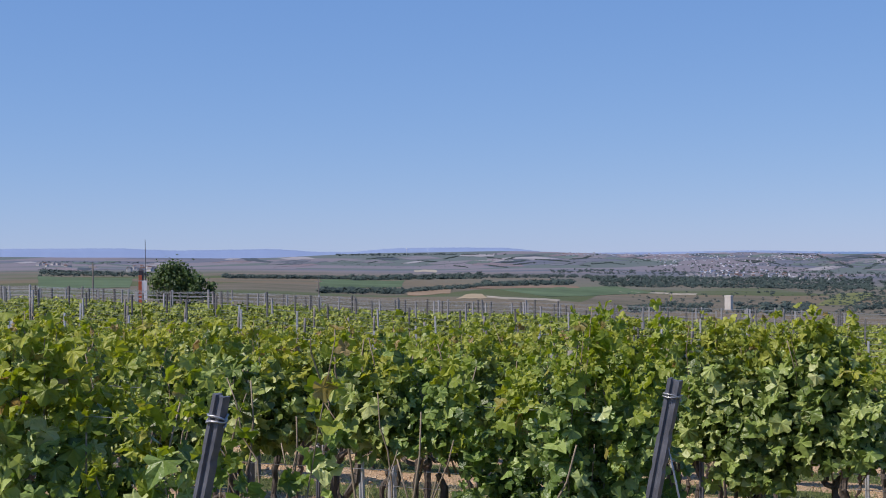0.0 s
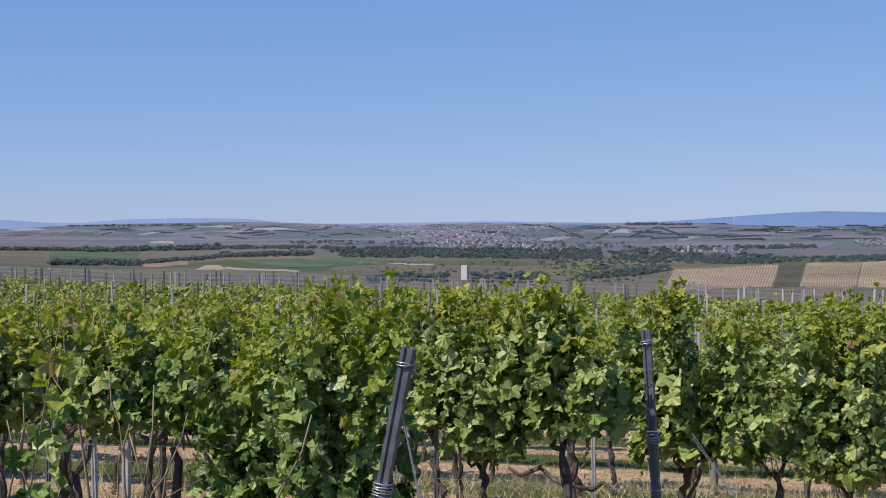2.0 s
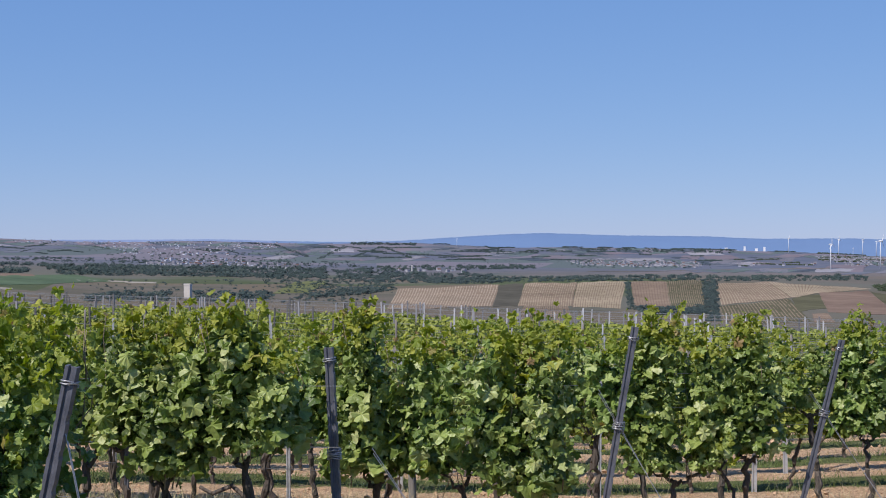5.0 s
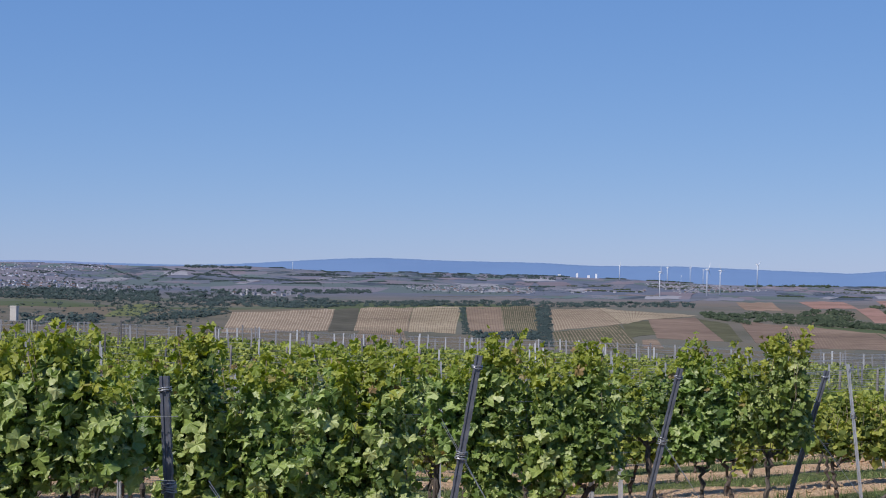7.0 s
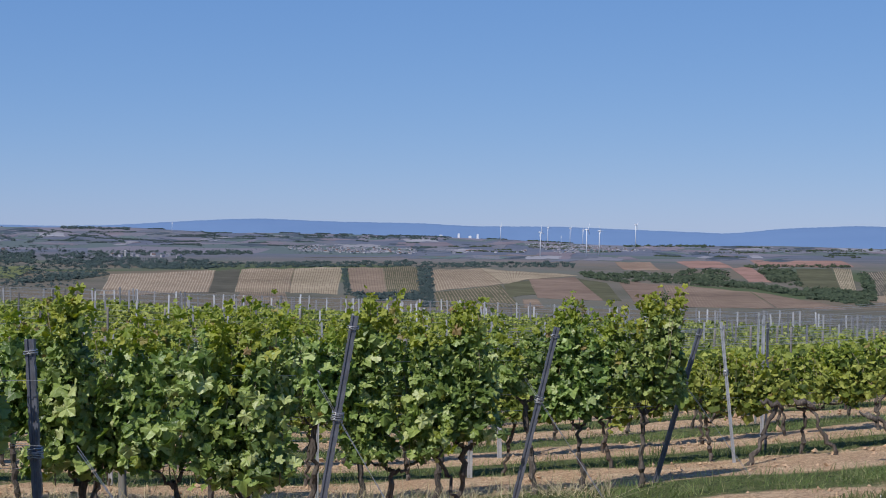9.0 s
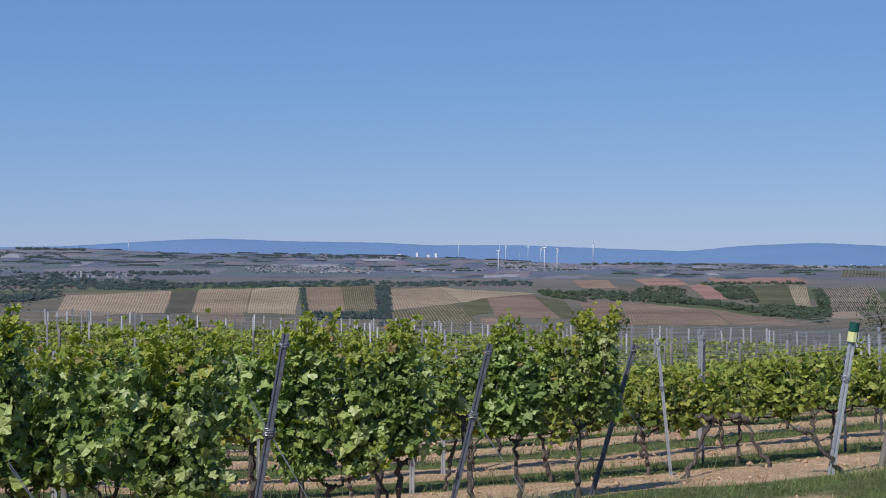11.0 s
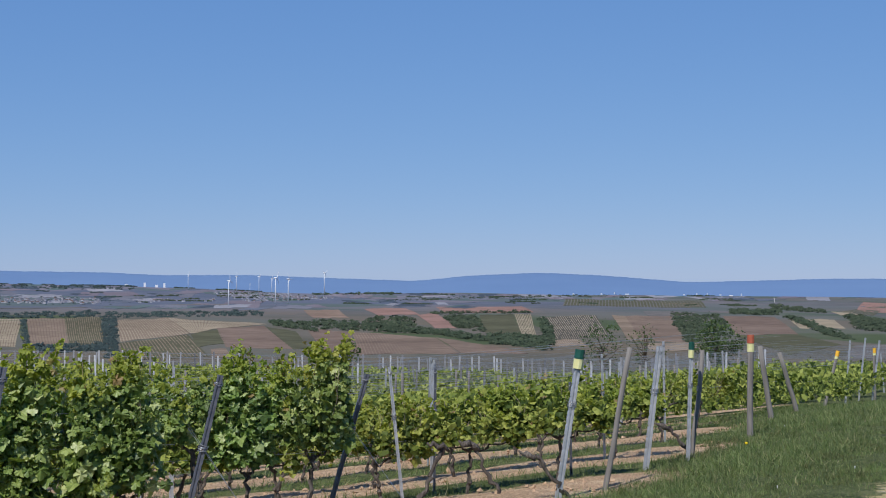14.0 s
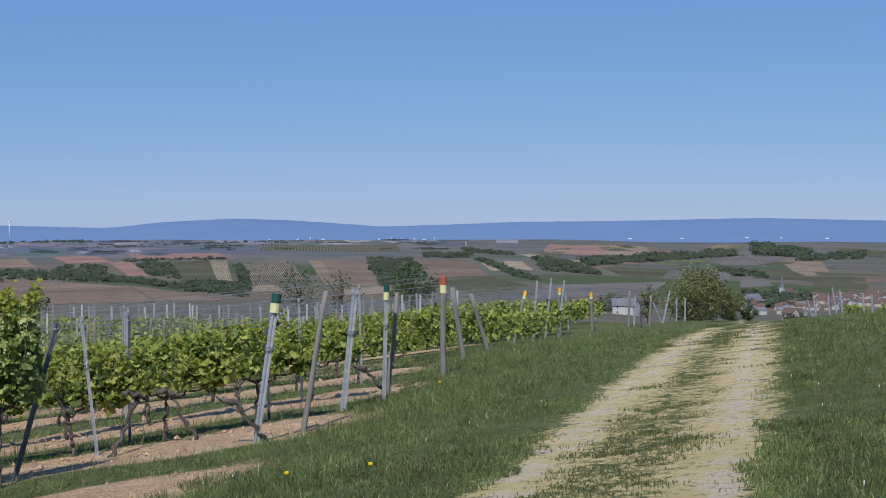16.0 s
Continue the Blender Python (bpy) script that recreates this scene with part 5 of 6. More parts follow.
for x, y, h, kd in ((4.62, 17.6, 1.55, "dark"), (4.9, 18.9, 1.6, "galv"), (5.3, 20.4, 1.65, "galv"), (5.6, 22, 1.7, "galv"), (6.3, 17.2, 1.2, "dark"), (7.5, 19.2, 1.5, "galv"), (9.3, 21.3, 1.6, "galv"),
                    (-3.0, 11.0, 1.4, "galv"), (-0.68, 14.0, 1.4, "galv"), (-3.9, 9.8, 1.5, "dark"), (-5.3, 7.5, 1.6, "galv"), (-4.46, 5.25, 1.3, "dark"), (-7.3, 9.8, 1.3, "dark"), (-6.9, 12.1, 1.3, "dark")):
    end_post(x, y, h, rng.normal(0, 1.2), 0, kd, SLIM if kd == "dark" else "slim galvanised stake among the vines", name="stake", group="stakes in the vine rows", wide=.62)

# row ends further down the track
for x, y, h, lean, kd, top in ((21.8, 38.9, 1.72, 15.5, 'wood', 1), (24.32, 42.09, 2.05, 4.9, 'galv', 0), (25.93, 44.05, 2.16, 7.1, 'galv', 0), (26.67, 44.43, 2.07, 8.0, 'galv', 0),
                           (27.25, 45.25, 1.77, 0.0, 'wood', 1), (29.74, 48.77, 1.49, -5.3, 'galv', 0), (30.05, 47.52, 1.48, -1.7, 'wood', 1), (32.33, 48.45, 1.42, 2.8, 'wood', 0),
                           (32.4, 48.16, 1.23, 3.2, 'galv', 0), (31.86, 46.84, 1.06, -1.2, 'dark', 0), (32.91, 47.83, 1.21, 4.4, 'wood', 0), (34.32, 49.05, 0.9, -25.2, 'galv', 0),
                           (33.97, 48.43, 1.37, 15.0, 'galv', 0), (34.94, 48.86, 0.98, 1.4, 'galv', 0), (35.22, 48.66, 0.96, 1.4, 'galv', 0)):
    end_post(x, y, h, lean, 0, kd, "wooden end post with orange top down the track" if top else "weathered wooden end post further down the track" if kd == "wood" else "steel end post further down the track",
             [("orange_band", ORANGE, -.01, .16), ("yellow_band", YELLOW, .165, .24)] if top else None, wide=1.1 if kd == "wood" else 1.0)
for x, y, h, lean in ((41.78, 48.48, 1.04, -18.9), (41.89, 48.39, 1.05, -9.2), (42.55, 47.8, 1.55, -12.5), (42.73, 47.65, 1.45, -10.0),
                           (42.4, 47.94, 1.36, 19.2), (42.31, 48.02, 1.24, -6.5), (43.34, 47.09, 1.29, -2.5), (43.61, 46.84, 1.23, -3.9),
                           (41.71, 48.54, 1.0, 23.0)):
    end_post(x, y, h, lean, 0, "galv", "pale galvanised end post across the track", group="posts across the track", wide=1.15)

# line posts inside the rows
line_me = mesh_of("line_post", *profile_post(1.86, .06, .045), GALV)
wood_me = mesh_of("line_post", *round_post(1.86, .04, 7), WOODP, smooth=True)
old_posts, new_posts, made = [], [], 0
for k in range(0, 34):
    y = FIRST + ROW * k
    x = row_end(k) - 5.2 - rng.uniform(0, 2)
    while x > -1.15 * y - 3:
        r = math.hypot(x, y)
        if 9 < r < 76 and math.degrees(math.atan2(x, y)) < 27 and not (r < 45 and x > -4 and rng.random() < .62):
            h = rng.uniform(.92, 1.05) * .93
            tilt = rng.normal(0, 1.5)
            if r < 52 and made < 290:
                g = thing("line_post", "grey galvanised line post standing in a vine row", "post", "line posts in the rows", pose(x, y, ground_at(x, y), 0, tilt, 0))
                g.scale = (1, 1, h)
                part("shaft", line_me if rng.random() < .4 else wood_me, g)
                made += 1
            else:
                w = .018 + r * .0002
                v, f = box(-w, -w, -.3, w, w, 1.86 * h)
                m4 = pose(x, y, ground_at(x, y), 0, tilt, 0)
                (old_posts if x < -6 - .12 * y else new_posts).append(([tuple(m4 @ Vector(q)) for q in v], f))
        x -= (4.6 if r < 45 else 2.3) + rng.normal(0, .25)
for posts, name, tones, label in ((old_posts, "weathered_wood_posts", ((0.07, 0.068, 0.07), (0.15, 0.148, 0.15), (0.34, 0.34, 0.36)), "countless weathered grey posts in the distant vine rows"),
                                 (new_posts, "galvanised_posts", ((0.12, 0.12, 0.13), (0.3, 0.3, 0.32), (0.58, 0.59, 0.62)), "countless pale galvanised posts in the distant vine rows")):
    m, n, l, b = material(name, 0.6, 0, 0.4)
    geo, shade = n.new("ShaderNodeNewGeometry"), ramp(n, list(zip((0.0, 0.5, 1.0), tones)))
    l.new(geo.outputs["Random Per Island"], shade.inputs["Fac"])
    l.new(shade.outputs["Color"], b.inputs["Base Color"])
    tagged(part("far_line_posts", mesh_of("far_line_posts", *join(posts), m)), label, "posts", kind="stuff")

# trellis wires
for k in range(0, 32):
    y = FIRST + ROW * k
    x1, x0 = row_end(k) + (.15 if k else -.3), -1.12 * y - 2
    thin = .0014 if k == 0 else .0022 if k < 9 else .0028
    for hz in ((.78, 1.12, 1.42) if k < 6 else (.72, 1.3, 1.5, 1.68)):
        xs_ = np.linspace(x1, x0, max(4, int((x1 - x0) / 4.6)))
        path = [(x, y + rng.normal(0, .02), ground_at(x, y) + hz + rng.normal(0, .015)) for x in xs_]
        tagged(part("trellis_wire", mesh_of("trellis_wire", *tube(path, [thin] * len(path), 4), WIRE)), "thin grey steel wire stretched along a vine row", "wire", "trellis wires")
for x, y, h, dx in ((-2.45, 5.08, 1.3, .5), (-1.78, 7.65, 1.1, 1.0), (-.62, 9.42, 1.4, 1.0), (.98, 12.2, 1.3, 1.0), (2.75, 14.8, 1.2, 1.0)):
    a, b_ = (x + .18, y, ground_at(x, y) + h), (x + dx, y - .1, ground_at(x + dx, y) - .05)
    tagged(part("anchor_wire", mesh_of("anchor_wire", *join([tube([a, b_], [.0022, .0022], 5), tube([(a[0], a[1] + .02, a[2] - .03), (b_[0] + .02, b_[1], b_[2])], [.0022, .0022], 5)]), WIRE)),
           "twisted wire running from an end post to its ground anchor", "wire", "anchor wires")

# bent old trunks with horizontal arms at the row ends
for x, y, dx, tall in ((5.05, 14.8, .45, .5), (4.35, 16.1, -.35, .62), (4.75, 16.2, .35, .6), (7.9, 17.9, .45, .45)):
    z = ground_at(x, y)
    limb = tube(wander((x, y, z + tall), (x + dx, y - .1, z - .1), 12, .018), np.linspace(.02, .03, 13) * rng.uniform(.75, 1.35, 13), 8)
    knob = tube(wander((x - .18, y, z + tall + .06), (x + .08, y, z + tall - .05), 7, .018), np.array([.01, .02, .03, .036, .03, .034, .028, .014]) * rng.uniform(.8, 1.2, 8), 8)
    g = thing("bare_vine", "bare gnarled old vine bent along the ground", "grapevine", "bare vines at row ends")
    part("stem", mesh_of("stem", *limb, BARK, smooth=True), g)
    part("head", mesh_of("head", *knob, BARK, smooth=True), g)

# dead canes that stick out of the leaf wall
for x, y, z0, z1, lean in ((-3.78, 5.2, .7, 1.75, -.1), (-3.4, 4.95, .6, 1.4, .12), (-4.0, 5.0, .55, 1.35, .05), (-3.2, 4.95, .5, 1.2, -.2), (-4.3, 5.0, .6, 1.5, .1), (-4.15, 5.0, .5, 1.2, .2), (-2.9, 5.0, .6, 1.3, .3),
                           (-6.1, 7.1, .6, 1.6, .15), (-5.2, 7.1, .6, 1.5, -.15), (-4.6, 7.1, .5, 1.3, .2)):
    g0 = ground_at(x, y)
    tagged(part("dead_cane", mesh_of("dead_cane", *tube(wander((x, y, g0 + z0), (x + lean, y - .05, g0 + z1), 5, .014), np.linspace(.0075, .0035, 6), 5), CANE, smooth=True)),
           "dry pale cane hanging in front of the vine leaves", "cane", "dry canes")

# a tangle of last year's canes low in the first row, and an old arm along its wire
for _ in range(26):
    x, y = rng.uniform(-5.3, -3.35), 4.93 + rng.normal(0, .05)
    g0, z0 = ground_at(x, y), rng.uniform(.5, .95)
    tip = (x + rng.normal(0, .25), y - rng.uniform(0, .12), g0 + z0 + rng.uniform(.25, .75))
    tagged(part("dead_cane", mesh_of("dead_cane", *tube(wander((x, y, g0 + z0), tip, 5, .012), np.linspace(.0055, .0025, 6), 4), CANE, smooth=True)),
           "thin dry cane in the tangle below the leaves", "cane", "dry canes")
for x0, x1, y, z in ((-4.6, -3.5, 5.15, .62), (-6.6, -5.6, 7.4, .66), (-3.9, -3.0, 7.45, .6), (-3.3, -2.5, 9.7, .66)):
    tagged(part("fallen_branch", mesh_of("fallen_branch", *tube(wander((x0, y, ground_at(x0, y) + z), (x1, y - .04, ground_at(x1, y) + z - .14), 8, .03), rng.uniform(.012, .022, 9), 7), BARK, smooth=True)),
           "bare woody branch bent along the low wire", "branch", "woody branches on the wires")

# ---------------------------------------------------------------- grass, straw, flowers
def blades(x, y, tall, wide, lift=0.0):
    k = len(x)
    a, lean = rng.uniform(0, 2 * math.pi, k), rng.normal(0, .7, (k, 2))
    z = height(x, y) + lift
    dx, dy = np.cos(a) * wide, np.sin(a) * wide
    bend = lean * tall[:, None] if np.ndim(tall) else lean * tall
    top = tall * np.clip(1 - .4 * np.abs(lean).sum(1), .4, 1)
    mx, my, mz = x + bend[:, 0] * .35, y + bend[:, 1] * .35, z + tall * .55
    p = np.stack([np.stack([x - dx, y - dy, z - .01], -1), np.stack([x + dx, y + dy, z - .01], -1),
                  np.stack([mx - dx * .7, my - dy * .7, mz], -1), np.stack([mx + dx * .7, my + dy * .7, mz], -1),
                  np.stack([x + bend[:, 0], y + bend[:, 1], z + top], -1)], 1)
    far_off = np.hypot(x, y) > 13
    ids = np.arange(k) * 5
    f = np.concatenate([(ids[~far_off][:, None, None] + np.array([(0, 1, 3), (0, 3, 2), (2, 3, 4)])[None]).reshape(-1, 3), ids[far_off][:, None] + np.array([(0, 1, 4)])])
    return p.reshape(-1, 3), f


def lumps(x, y, s):
    return np.sin(x * 1.7 * s + 1.3 * np.sin(y * 1.1 * s)) * np.sin(y * 1.9 * s + 1.7 * np.sin(x * .9 * s)) * .5 + .5


def scatter(count, a0, a1, r0, r1, power=1.4):
    a = np.radians(rng.uniform(a0, a1, count))
    r = (r0 ** power + rng.random(count) * (r1 ** power - r0 ** power)) ** (1 / power)
    return r * np.sin(a), r * np.cos(a)


x, y = scatter(620000, -3, 46, 8.5, 48, 1.1)
end_ = x - .75 * y + 5.7 + .25 * np.clip(y - 19, 0, 20) + .5 * (lumps(x, y, 1.6) - .5) + .5 * np.sin((y - 13.125) * 2 * math.pi / 3.5) - .45
cross_ = x * math.cos(radians(39)) - y * math.sin(radians(39))
along_ = x * math.sin(radians(39)) + y * math.cos(radians(39))
left_ = -1.62 + .035 * np.clip(along_ - 10, 0, 18)
inside = np.clip(1.0 + .25 * (lumps(x, y, 2.9) - .5) + .3 * (lumps(x + 3, y, 1.3) - .5) - np.abs(cross_ - .5 * left_ - .02), 0, 1)            # on the track itself
ok = (end_ > rng.normal(.1, .25, len(x))) & (inside <= 0)
x, y, inside = x[ok], y[ok], inside[ok]
tufty = lumps(x + .4 * np.sin(y * 3.7), y + .4 * np.sin(x * 4.3), 4.3)
tall = (.042 + .012 * lumps(x, y, .8) ** 2 + .04 * tufty ** 3) * rng.uniform(.5, 1.5, len(x))
beside = cross_[ok] + 3.0 + .5 * (lumps(x, y, .7) - .5)
tall = tall * np.where((beside > -2.2) & (beside < .1), 1.4 + .7 * lumps(x, y, .5), 1.0)
tall = tall * (1 + .5 * np.clip((np.hypot(x, y) - 15) / 15, 0, 1))
wide = .0018 + np.hypot(x, y) * .0002
tagged(part("verge_grass", mesh_of("verge_grass", *blades(x, y, tall, wide), GRASS)), "short uneven green grass along the farm track", "grass", kind="stuff")

# taller tufts that break up the verge
cx, cy = scatter(5200, 4, 46, 9, 34, 1.1)
across = cx * math.cos(radians(39)) - cy * math.sin(radians(39))
ok = ((across < -2.1) | (across > .55)) & (cx - .75 * cy + 5.7 + .25 * np.clip(cy - 19, 0, 20) > .3)
cx, cy = cx[ok], cy[ok]
each = rng.integers(12, 46, len(cx))
x = np.repeat(cx, each) + rng.normal(0, .045, each.sum())
y = np.repeat(cy, each) + rng.normal(0, .045, each.sum())
tall = np.repeat(rng.uniform(.05, .12, len(cx)), each) * rng.uniform(.5, 1.2, each.sum())
tagged(part("verge_tufts", mesh_of("verge_tufts", *blades(x, y, tall, .0022 + np.hypot(x, y) * .0002), TUFT)), "darker grass tufts scattered along the verge", "grass", kind="stuff")

# ragged tufts on the track
ca_, sa_ = math.cos(radians(39)), math.sin(radians(39))
cnt = 1700
along = (9.5 ** .7 + rng.random(cnt) * (60 ** .7 - 9.5 ** .7)) ** (1 / .7)
over = rng.uniform(-2.1, .65, cnt)
left_rut = -1.62 + .035 * np.clip(along - 10, 0, 18)
bare_ = np.minimum(np.abs(over + .05) / .38, np.abs(over - left_rut) / .34)
keep = rng.random(cnt) < np.clip(bare_ - .35, .05, .9) + .25 * np.clip((along - 16) / 20, 0, 1)
along, over = along[keep], over[keep]
each = rng.integers(20, 110, len(along))
spread = np.repeat(np.sqrt(each) * .0105, each)
tx = np.repeat(over, each) + rng.normal(0, 1, each.sum()) * spread * 1.3
ty = np.repeat(along, each) + rng.normal(0, 1, each.sum()) * spread
x, y = tx * ca_ + ty * sa_, -tx * sa_ + ty * ca_
tagged(part("track_tufts", mesh_of("track_tufts", *blades(x, y, rng.uniform(.01, .034, len(x)), .003 + np.hypot(x, y) * .0002), TUFT)), "ragged low grass tufts growing on the track", "grass", kind="stuff")

x, y = scatter(270000, -46, 34, 6, 42, 1.3)
wv = np.sin((y + .25 * (lumps(x, y, 1.5) - .5) - 13.125) * 2 * math.pi / 3.5)
ok = (wv > .15 + rng.normal(0, .15, len(x))) & (x - .75 * y + 5.7 + .25 * np.clip(y - 19, 0, 20) < .3) & (lumps(x, y, 1.1) > .12)
x, y = x[ok], y[ok]
tall = (.06 + .13 * lumps(x + .3 * np.sin(y * 5), y, 2.1)) * rng.uniform(.5, 1.4, len(x))
tagged(part("alley_grass", mesh_of("alley_grass", *blades(x, y, tall, .0025 + np.hypot(x, y) * .00016), GRASS)), "grass strips between the vine rows", "grass", kind="stuff")

STRAWM = leafy("straw", [(0.0, (0.3, 0.24, 0.14)), (1.0, (0.55, 0.46, 0.3))], 0.8, 0.1, 0.2)
x, y = scatter(60000, -46, 40, 6, 36, 1.3)
wv = np.sin((y - 13.125) * 2 * math.pi / 3.5)
ok = (wv < .2) & (x - .75 * y + 5.7 < .6)
x, y = x[ok], y[ok]
tagged(part("straw_litter", mesh_of("straw_litter", *blades(x, y, rng.uniform(.008, .035, len(x)), .006 + 0 * x), STRAWM)), "dry straw and cut canes on the soil", "straw", kind="stuff")
x = np.concatenate([rng.uniform(-9, 2.2, 3600), rng.uniform(-9, -.2, 1500)])
y = np.concatenate([rng.normal(14.2, .3, 3600), rng.normal(11.9, .22, 1500)])
ok = lumps(x, y, 1.7) > .3
x, y = x[ok], y[ok]
tagged(part("dry_grass", mesh_of("dry_grass", *blades(x, y, rng.uniform(.12, .42, len(x)), .005 + 0 * x), STRAWM)), "tall bleached grass stalks under the vines", "grass", kind="stuff")

CLOD = noisy("dry_soil_clod", [(0.3, (0.3, 0.195, 0.12)), (0.7, (0.62, 0.44, 0.29))], 9, 0.95, 0, 0.1, 0.6)
x, y = scatter(20000, -40, 32, 6, 30, 1.3)
wv = np.sin((y - 13.125) * 2 * math.pi / 3.5)
ok = ((wv < .1) & (x - .75 * y + 5.7 < .3)) | ((np.abs(x - 2.2) < 1.5) & (y < 11.5) & (rng.random(len(x)) < .6))
x, y = x[ok], y[ok]
r_ = rng.gamma(1.6, .0065, len(x)) + .005
ball = np.array([(1, 0, 0), (0, 1, 0), (-1, 0, 0), (0, -1, 0), (0, 0, .8), (0, 0, -.5)])
cl = np.stack([x, y, height(x, y) + r_ * .3], -1)[:, None, :] + r_[:, None, None] * ball[None] * rng.uniform(.5, 1.4, (len(x), 6, 1)) + rng.normal(0, .2, (len(x), 6, 3)) * r_[:, None, None]
cf = (np.arange(len(x))[:, None, None] * 6 + np.array([(0, 1, 4), (1, 2, 4), (2, 3, 4), (3, 0, 4), (1, 0, 5), (2, 1, 5), (3, 2, 5), (0, 3, 5)])[None]).reshape(-1, 3)
tagged(part("soil_clods", mesh_of("soil_clods", cl.reshape(-1, 3), cf, CLOD)), "crumbly clods of dry reddish soil between rows", "soil", kind="stuff")

DANDY = noisy("dandelion_petals", [(0.3, (0.75, 0.5, 0.01)), (0.7, (0.85, 0.65, 0.03))], 60, 0.7, bump=0.2)
STALK = noisy("green_stalk", [(0.3, (0.08, 0.14, 0.03)), (0.7, (0.12, 0.2, 0.05))], 60, 0.7, bump=0)
head = mesh_of("flower_head", *tube([(0, 0, .12), (0, 0, .135), (0, 0, .15), (0, 0, .155)], [.006, .02, .019, .006], 9), DANDY)
stem = mesh_of("stalk", *tube([(0, 0, -.02), (.005, 0, .06), (0, 0, .125)], [.004, .003, .003], 5), STALK)
for x, y in ((4.24, 10.87), (4.84, 10.55), (8.9, 17.6)):
    g = thing("dandelion", "yellow dandelion flower in the grass", "flower", "dandelions", pose(x, y, ground_at(x, y)))
    part("flower_head", head, g), part("stalk", stem, g)

DAISY = noisy("white_petals", [(0.3, (0.6, 0.6, 0.55)), (0.7, (0.75, 0.75, 0.7))], 60, 0.7, bump=0)
x, y = scatter(110, 10, 46, 9, 34, 1.2)
ok = (x - .75 * y + 5.7 > .8) & (np.abs(x * math.cos(radians(39)) - y * math.sin(radians(39)) + .85) > 1.3)
tiny = [tube([(a_, b_, ground_at(a_, b_) + .03), (a_, b_, ground_at(a_, b_) + .055), (a_, b_, ground_at(a_, b_) + .062)], [.002, .006, .003], 6) for a_, b_ in zip(x[ok], y[ok])]
tagged(part("daisies", mesh_of("daisies", *join(tiny), DAISY)), "scattered tiny white daisies in the grass", "flowers", kind="stuff")

# ---------------------------------------------------------------- trees and small landmarks
TREE_BARK = noisy("tree_bark", [(0.3, (0.05, 0.04, 0.03)), (0.7, (0.16, 0.13, 0.1))], 12, 0.9, bump=0.8, bump_dist=0.03)
BUSH_LEAF = leafy("bush_leaf", [(0.0, (0.09, 0.1, 0.035)), (0.6, (0.18, 0.19, 0.07)), (1.0, (0.3, 0.3, 0.13))], 0.7, 0.25)


def tree(name, label, bearing, dist, tall, wide, low, clumps, mat, leaf=0.2, per=46, base=None, fill=1.0):
    x, y = dist * math.sin(radians(bearing)), dist * math.cos(radians(bearing))
    z = ground_at(x, y) if base is None else base
    g = thing(name, label, "tree" if "tree" in name else "bush", at=pose(x, y, z))
    part("trunk", mesh_of("trunk", *tube(wander((0, 0, -.3), (0, 0, tall * .5), 5, tall * .012), np.linspace(tall * .035, tall * .02, 6), 9), TREE_BARK, smooth=True), g)
    pts, fc = [], []
    for i in range(clumps):
        a, s = rng.uniform(0, 2 * math.pi), rng.uniform(0.25, 1) ** .6
        zz = low + (tall - low) * rng.beta(1.4, 1.2)
        env = math.sin(math.pi * min(max((zz - low) / (tall - low), .12), .9)) ** .6
        c = np.array([math.cos(a) * wide / 2 * s * env, math.sin(a) * wide / 2 * s * env, zz])
        if i < 14:
            part("limb", mesh_of("limb", *tube(wander((0, 0, min(zz * .6, tall * .45)), tuple(c), 4, wide * .02), np.linspace(tall * .016, tall * .004, 5), 6), TREE_BARK, smooth=True), g)
        e = rng.normal(0, 1, (per, 3)) * wide * .085 * rng.uniform(.7, 1.4)
        pts.append(c + e)
        fc.append(e * 2 + [0, 0, .4])
    pts, fc = np.concatenate(pts), np.concatenate(fc)
    keep = rng.random(len(pts)) < fill
    pts, fc = pts[keep], fc[keep]
    part("crown", mesh_of("crown", *leaves(pts, rng.uniform(.7, 1.3, len(pts)) * leaf, fc, .6, True), mat), g)


tree("round_bush", "broad light green willow bush at the end of the track", 36.3, 68, 2.3, 2.7, .0, 120, BUSH_LEAF, .085, 120, base=-3.17, fill=.6)
tree("low_bush", "low grey-green bush leaning on the willow", 37.6, 69, 1.5, 1.3, .0, 30, BUSH_LEAF, .085, 80, base=-3.24)
tree("small_bush", "small light bush beside the posts", 34.4, 72, 1.8, .9, .3, 16, BUSH_LEAF, .09, 40, base=-3.48)
tree("small_bush", "small dark bush beside the track's crest", 38.3, 70, .85, .7, .0, 12, TREE_LEAF, .08, 60, base=-3.33)
tree("dark_tree", "small dark green tree beyond the vine rows", 25.1, 86, 3.3, 2.6, .5, 40, TREE_LEAF, .13, 50, base=-4.29)
tree("leafless_tree", "thin sparse tree with bare twigs beyond the vines", 20.6, 84, 3.1, 3.0, .5, 40, TREE_LEAF, .11, 26, fill=.6, base=-4.25)
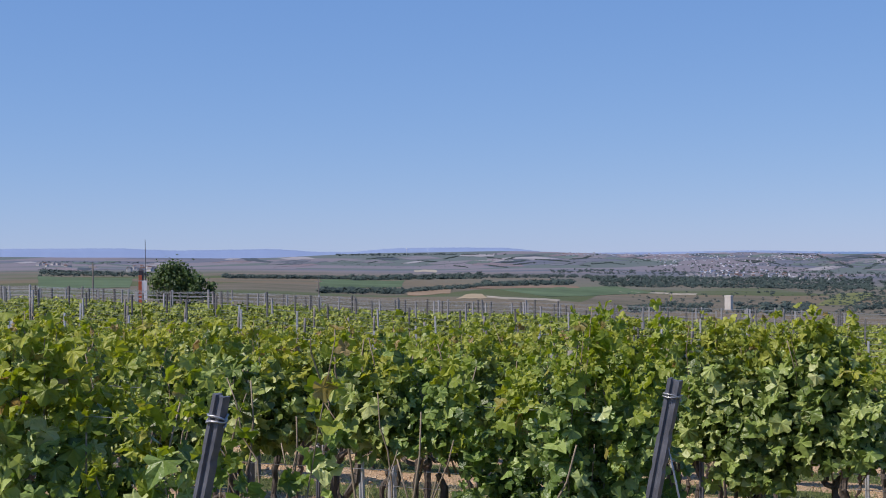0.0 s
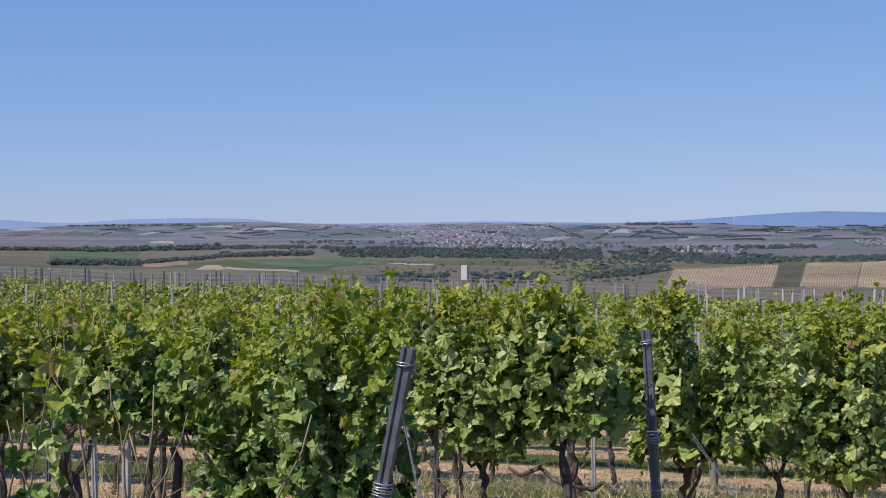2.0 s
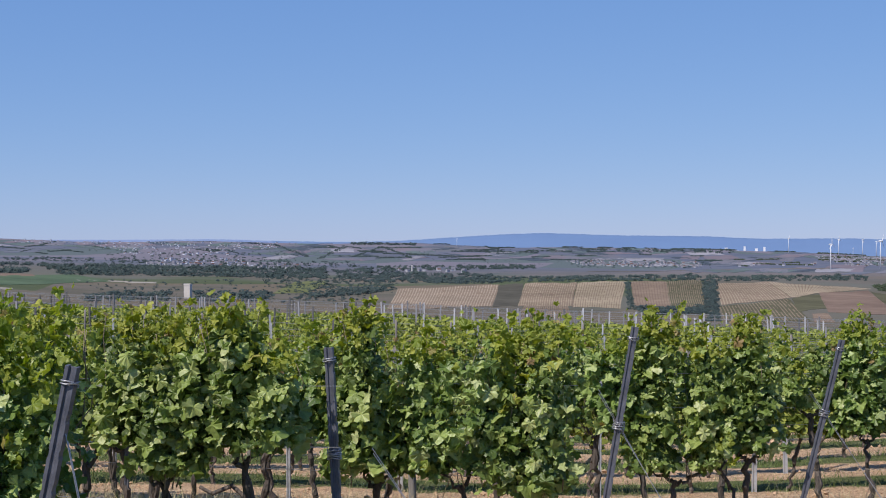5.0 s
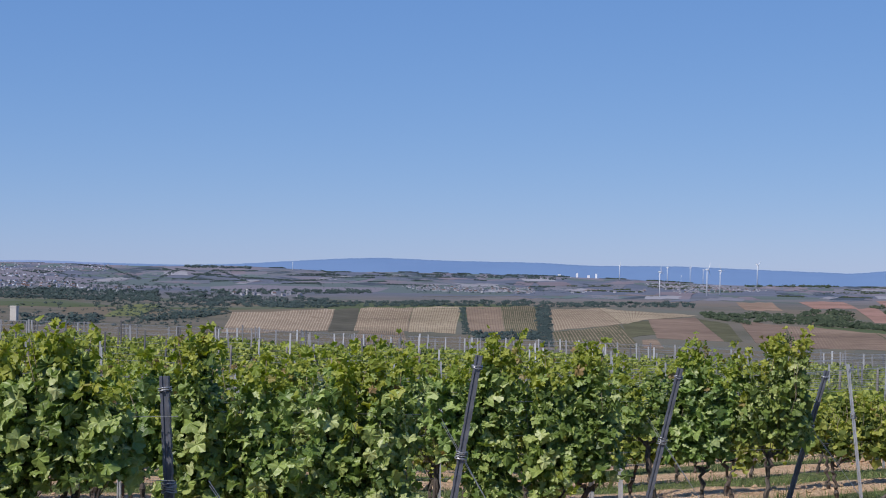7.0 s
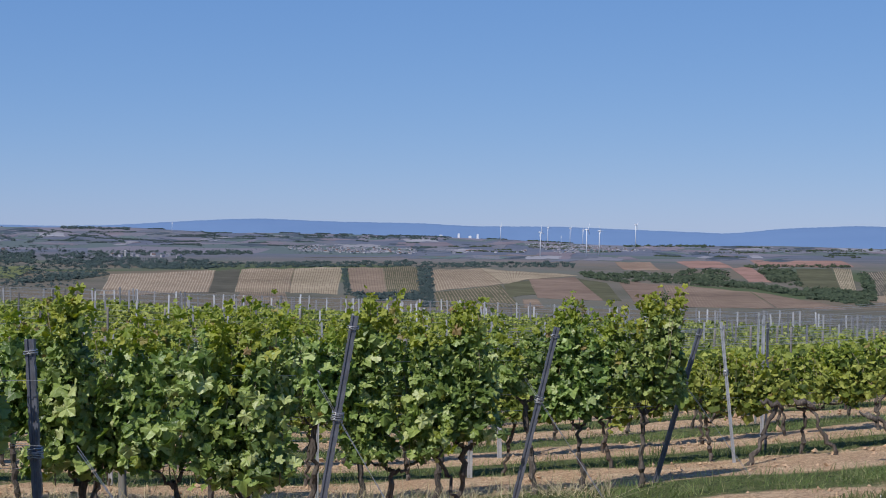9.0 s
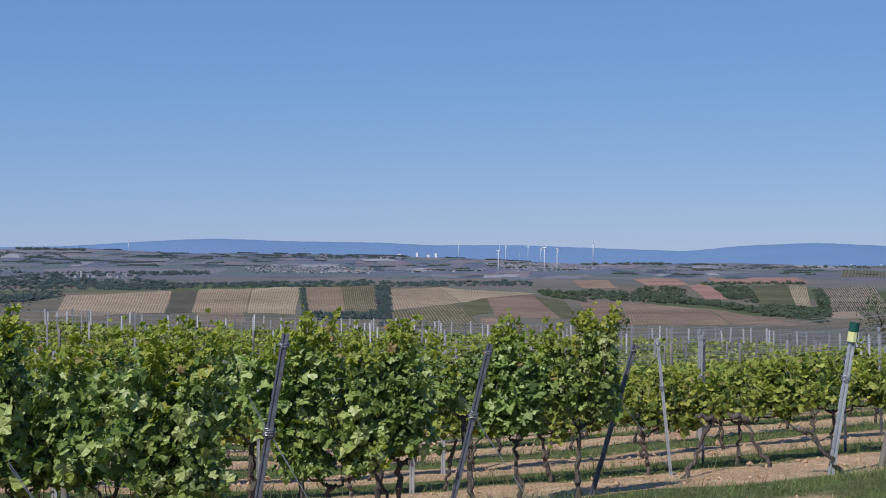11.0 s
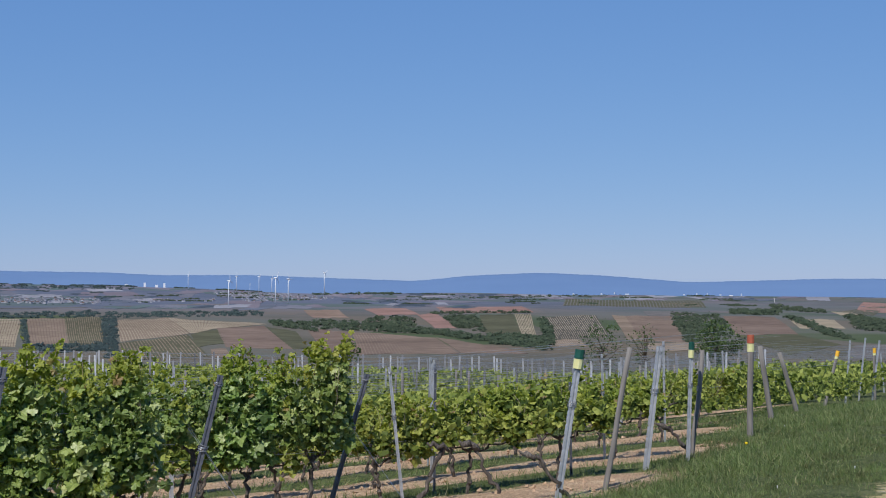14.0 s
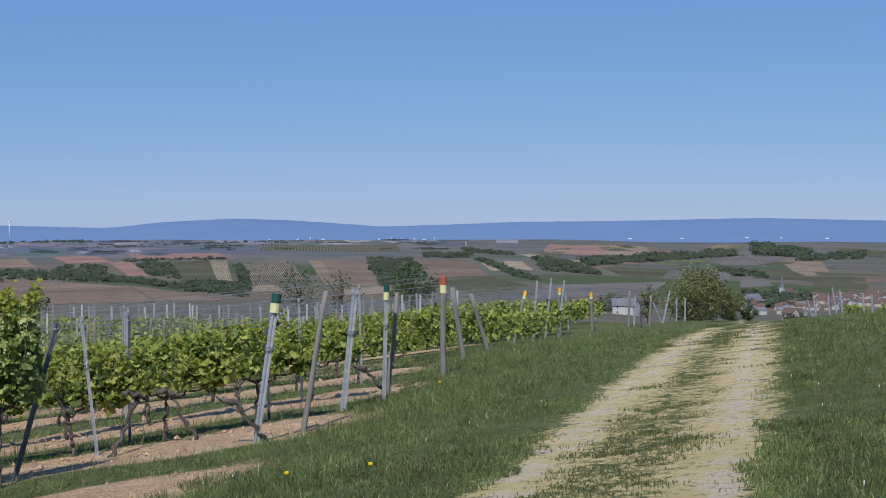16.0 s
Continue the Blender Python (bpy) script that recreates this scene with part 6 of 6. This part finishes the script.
tree("leafless_tree", "thin sparse tree with bare twigs beyond the vines", 22.3, 86, 2.9, 2.0, .5, 30, TREE_LEAF, .11, 20, fill=.5, base=-4.33)
tree("small_bush", "small dark bush at the vineyard's edge", 10.5, 82, 2.3, 1.7, .3, 24, TREE_LEAF, .12, 34, base=-4.26)
tree("round_tree", "rounded dark green tree at the vineyard's far edge", -41.05, 152, 4.3, 4.4, .4, 60, TREE_LEAF, .3, 60)
tree("low_tree", "lower rounded green tree beside a taller one", -40.1, 151, 3.2, 3.4, .2, 40, TREE_LEAF, .3, 56)

# little white chapel with red side, turret and mast
b_, r_ = -42.15, 140
x, y = r_ * math.sin(radians(b_)), r_ * math.cos(radians(b_))
g = thing("wayside_shrine", "small white and red wayside tower with a dark turret and mast", "shrine", at=pose(x, y, ground_at(x, y), 0, 0, 40))
part("body", mesh_of("body", *box(-.58, -.4, -.5, .16, .4, 2.76), BRIGHT), g)
part("red_side", mesh_of("red_side", *box(-.61, -.43, -.4, -.3, .43, 2.72), RED), g, "red painted corner panel")
part("turret", mesh_of("turret", *box(-.58, -.3, 2.76, -.14, .3, 3.7), SOOT), g, "dark turret")
part("turret_band", mesh_of("turret_band", *box(-.6, -.32, 2.8, -.3, .32, 3.3), RED), g, "red painted band")
part("roof", mesh_of("roof", *tube([(-.36, 0, 3.7), (-.36, 0, 3.86)], [.36, .2], 4), SOOT), g)
part("mast", mesh_of("mast", *tube([(.04, 0, 2.0), (.04, 0, 6.6)], [.05, .03], 6), STEEL), g, "thin dark metal mast")
for b_, r_, h in ((-44.1, 170, 4.6), (-35.4, 200, 4.2)):
    x, y = r_ * math.sin(radians(b_)), r_ * math.cos(radians(b_))
    g = thing("utility_pole", "thin grey wooden utility pole beyond the vineyard", "pole", "utility poles", pose(x, y, ground_at(x, y)))
    part("shaft", mesh_of("shaft", *tube([(0, 0, -.4), (0, 0, h)], [.11, .08], 7), WOODP), g)
    part("cross_arm", mesh_of("cross_arm", *box(-.6, -.05, h - .5, .6, .05, h - .38), WOODP), g)
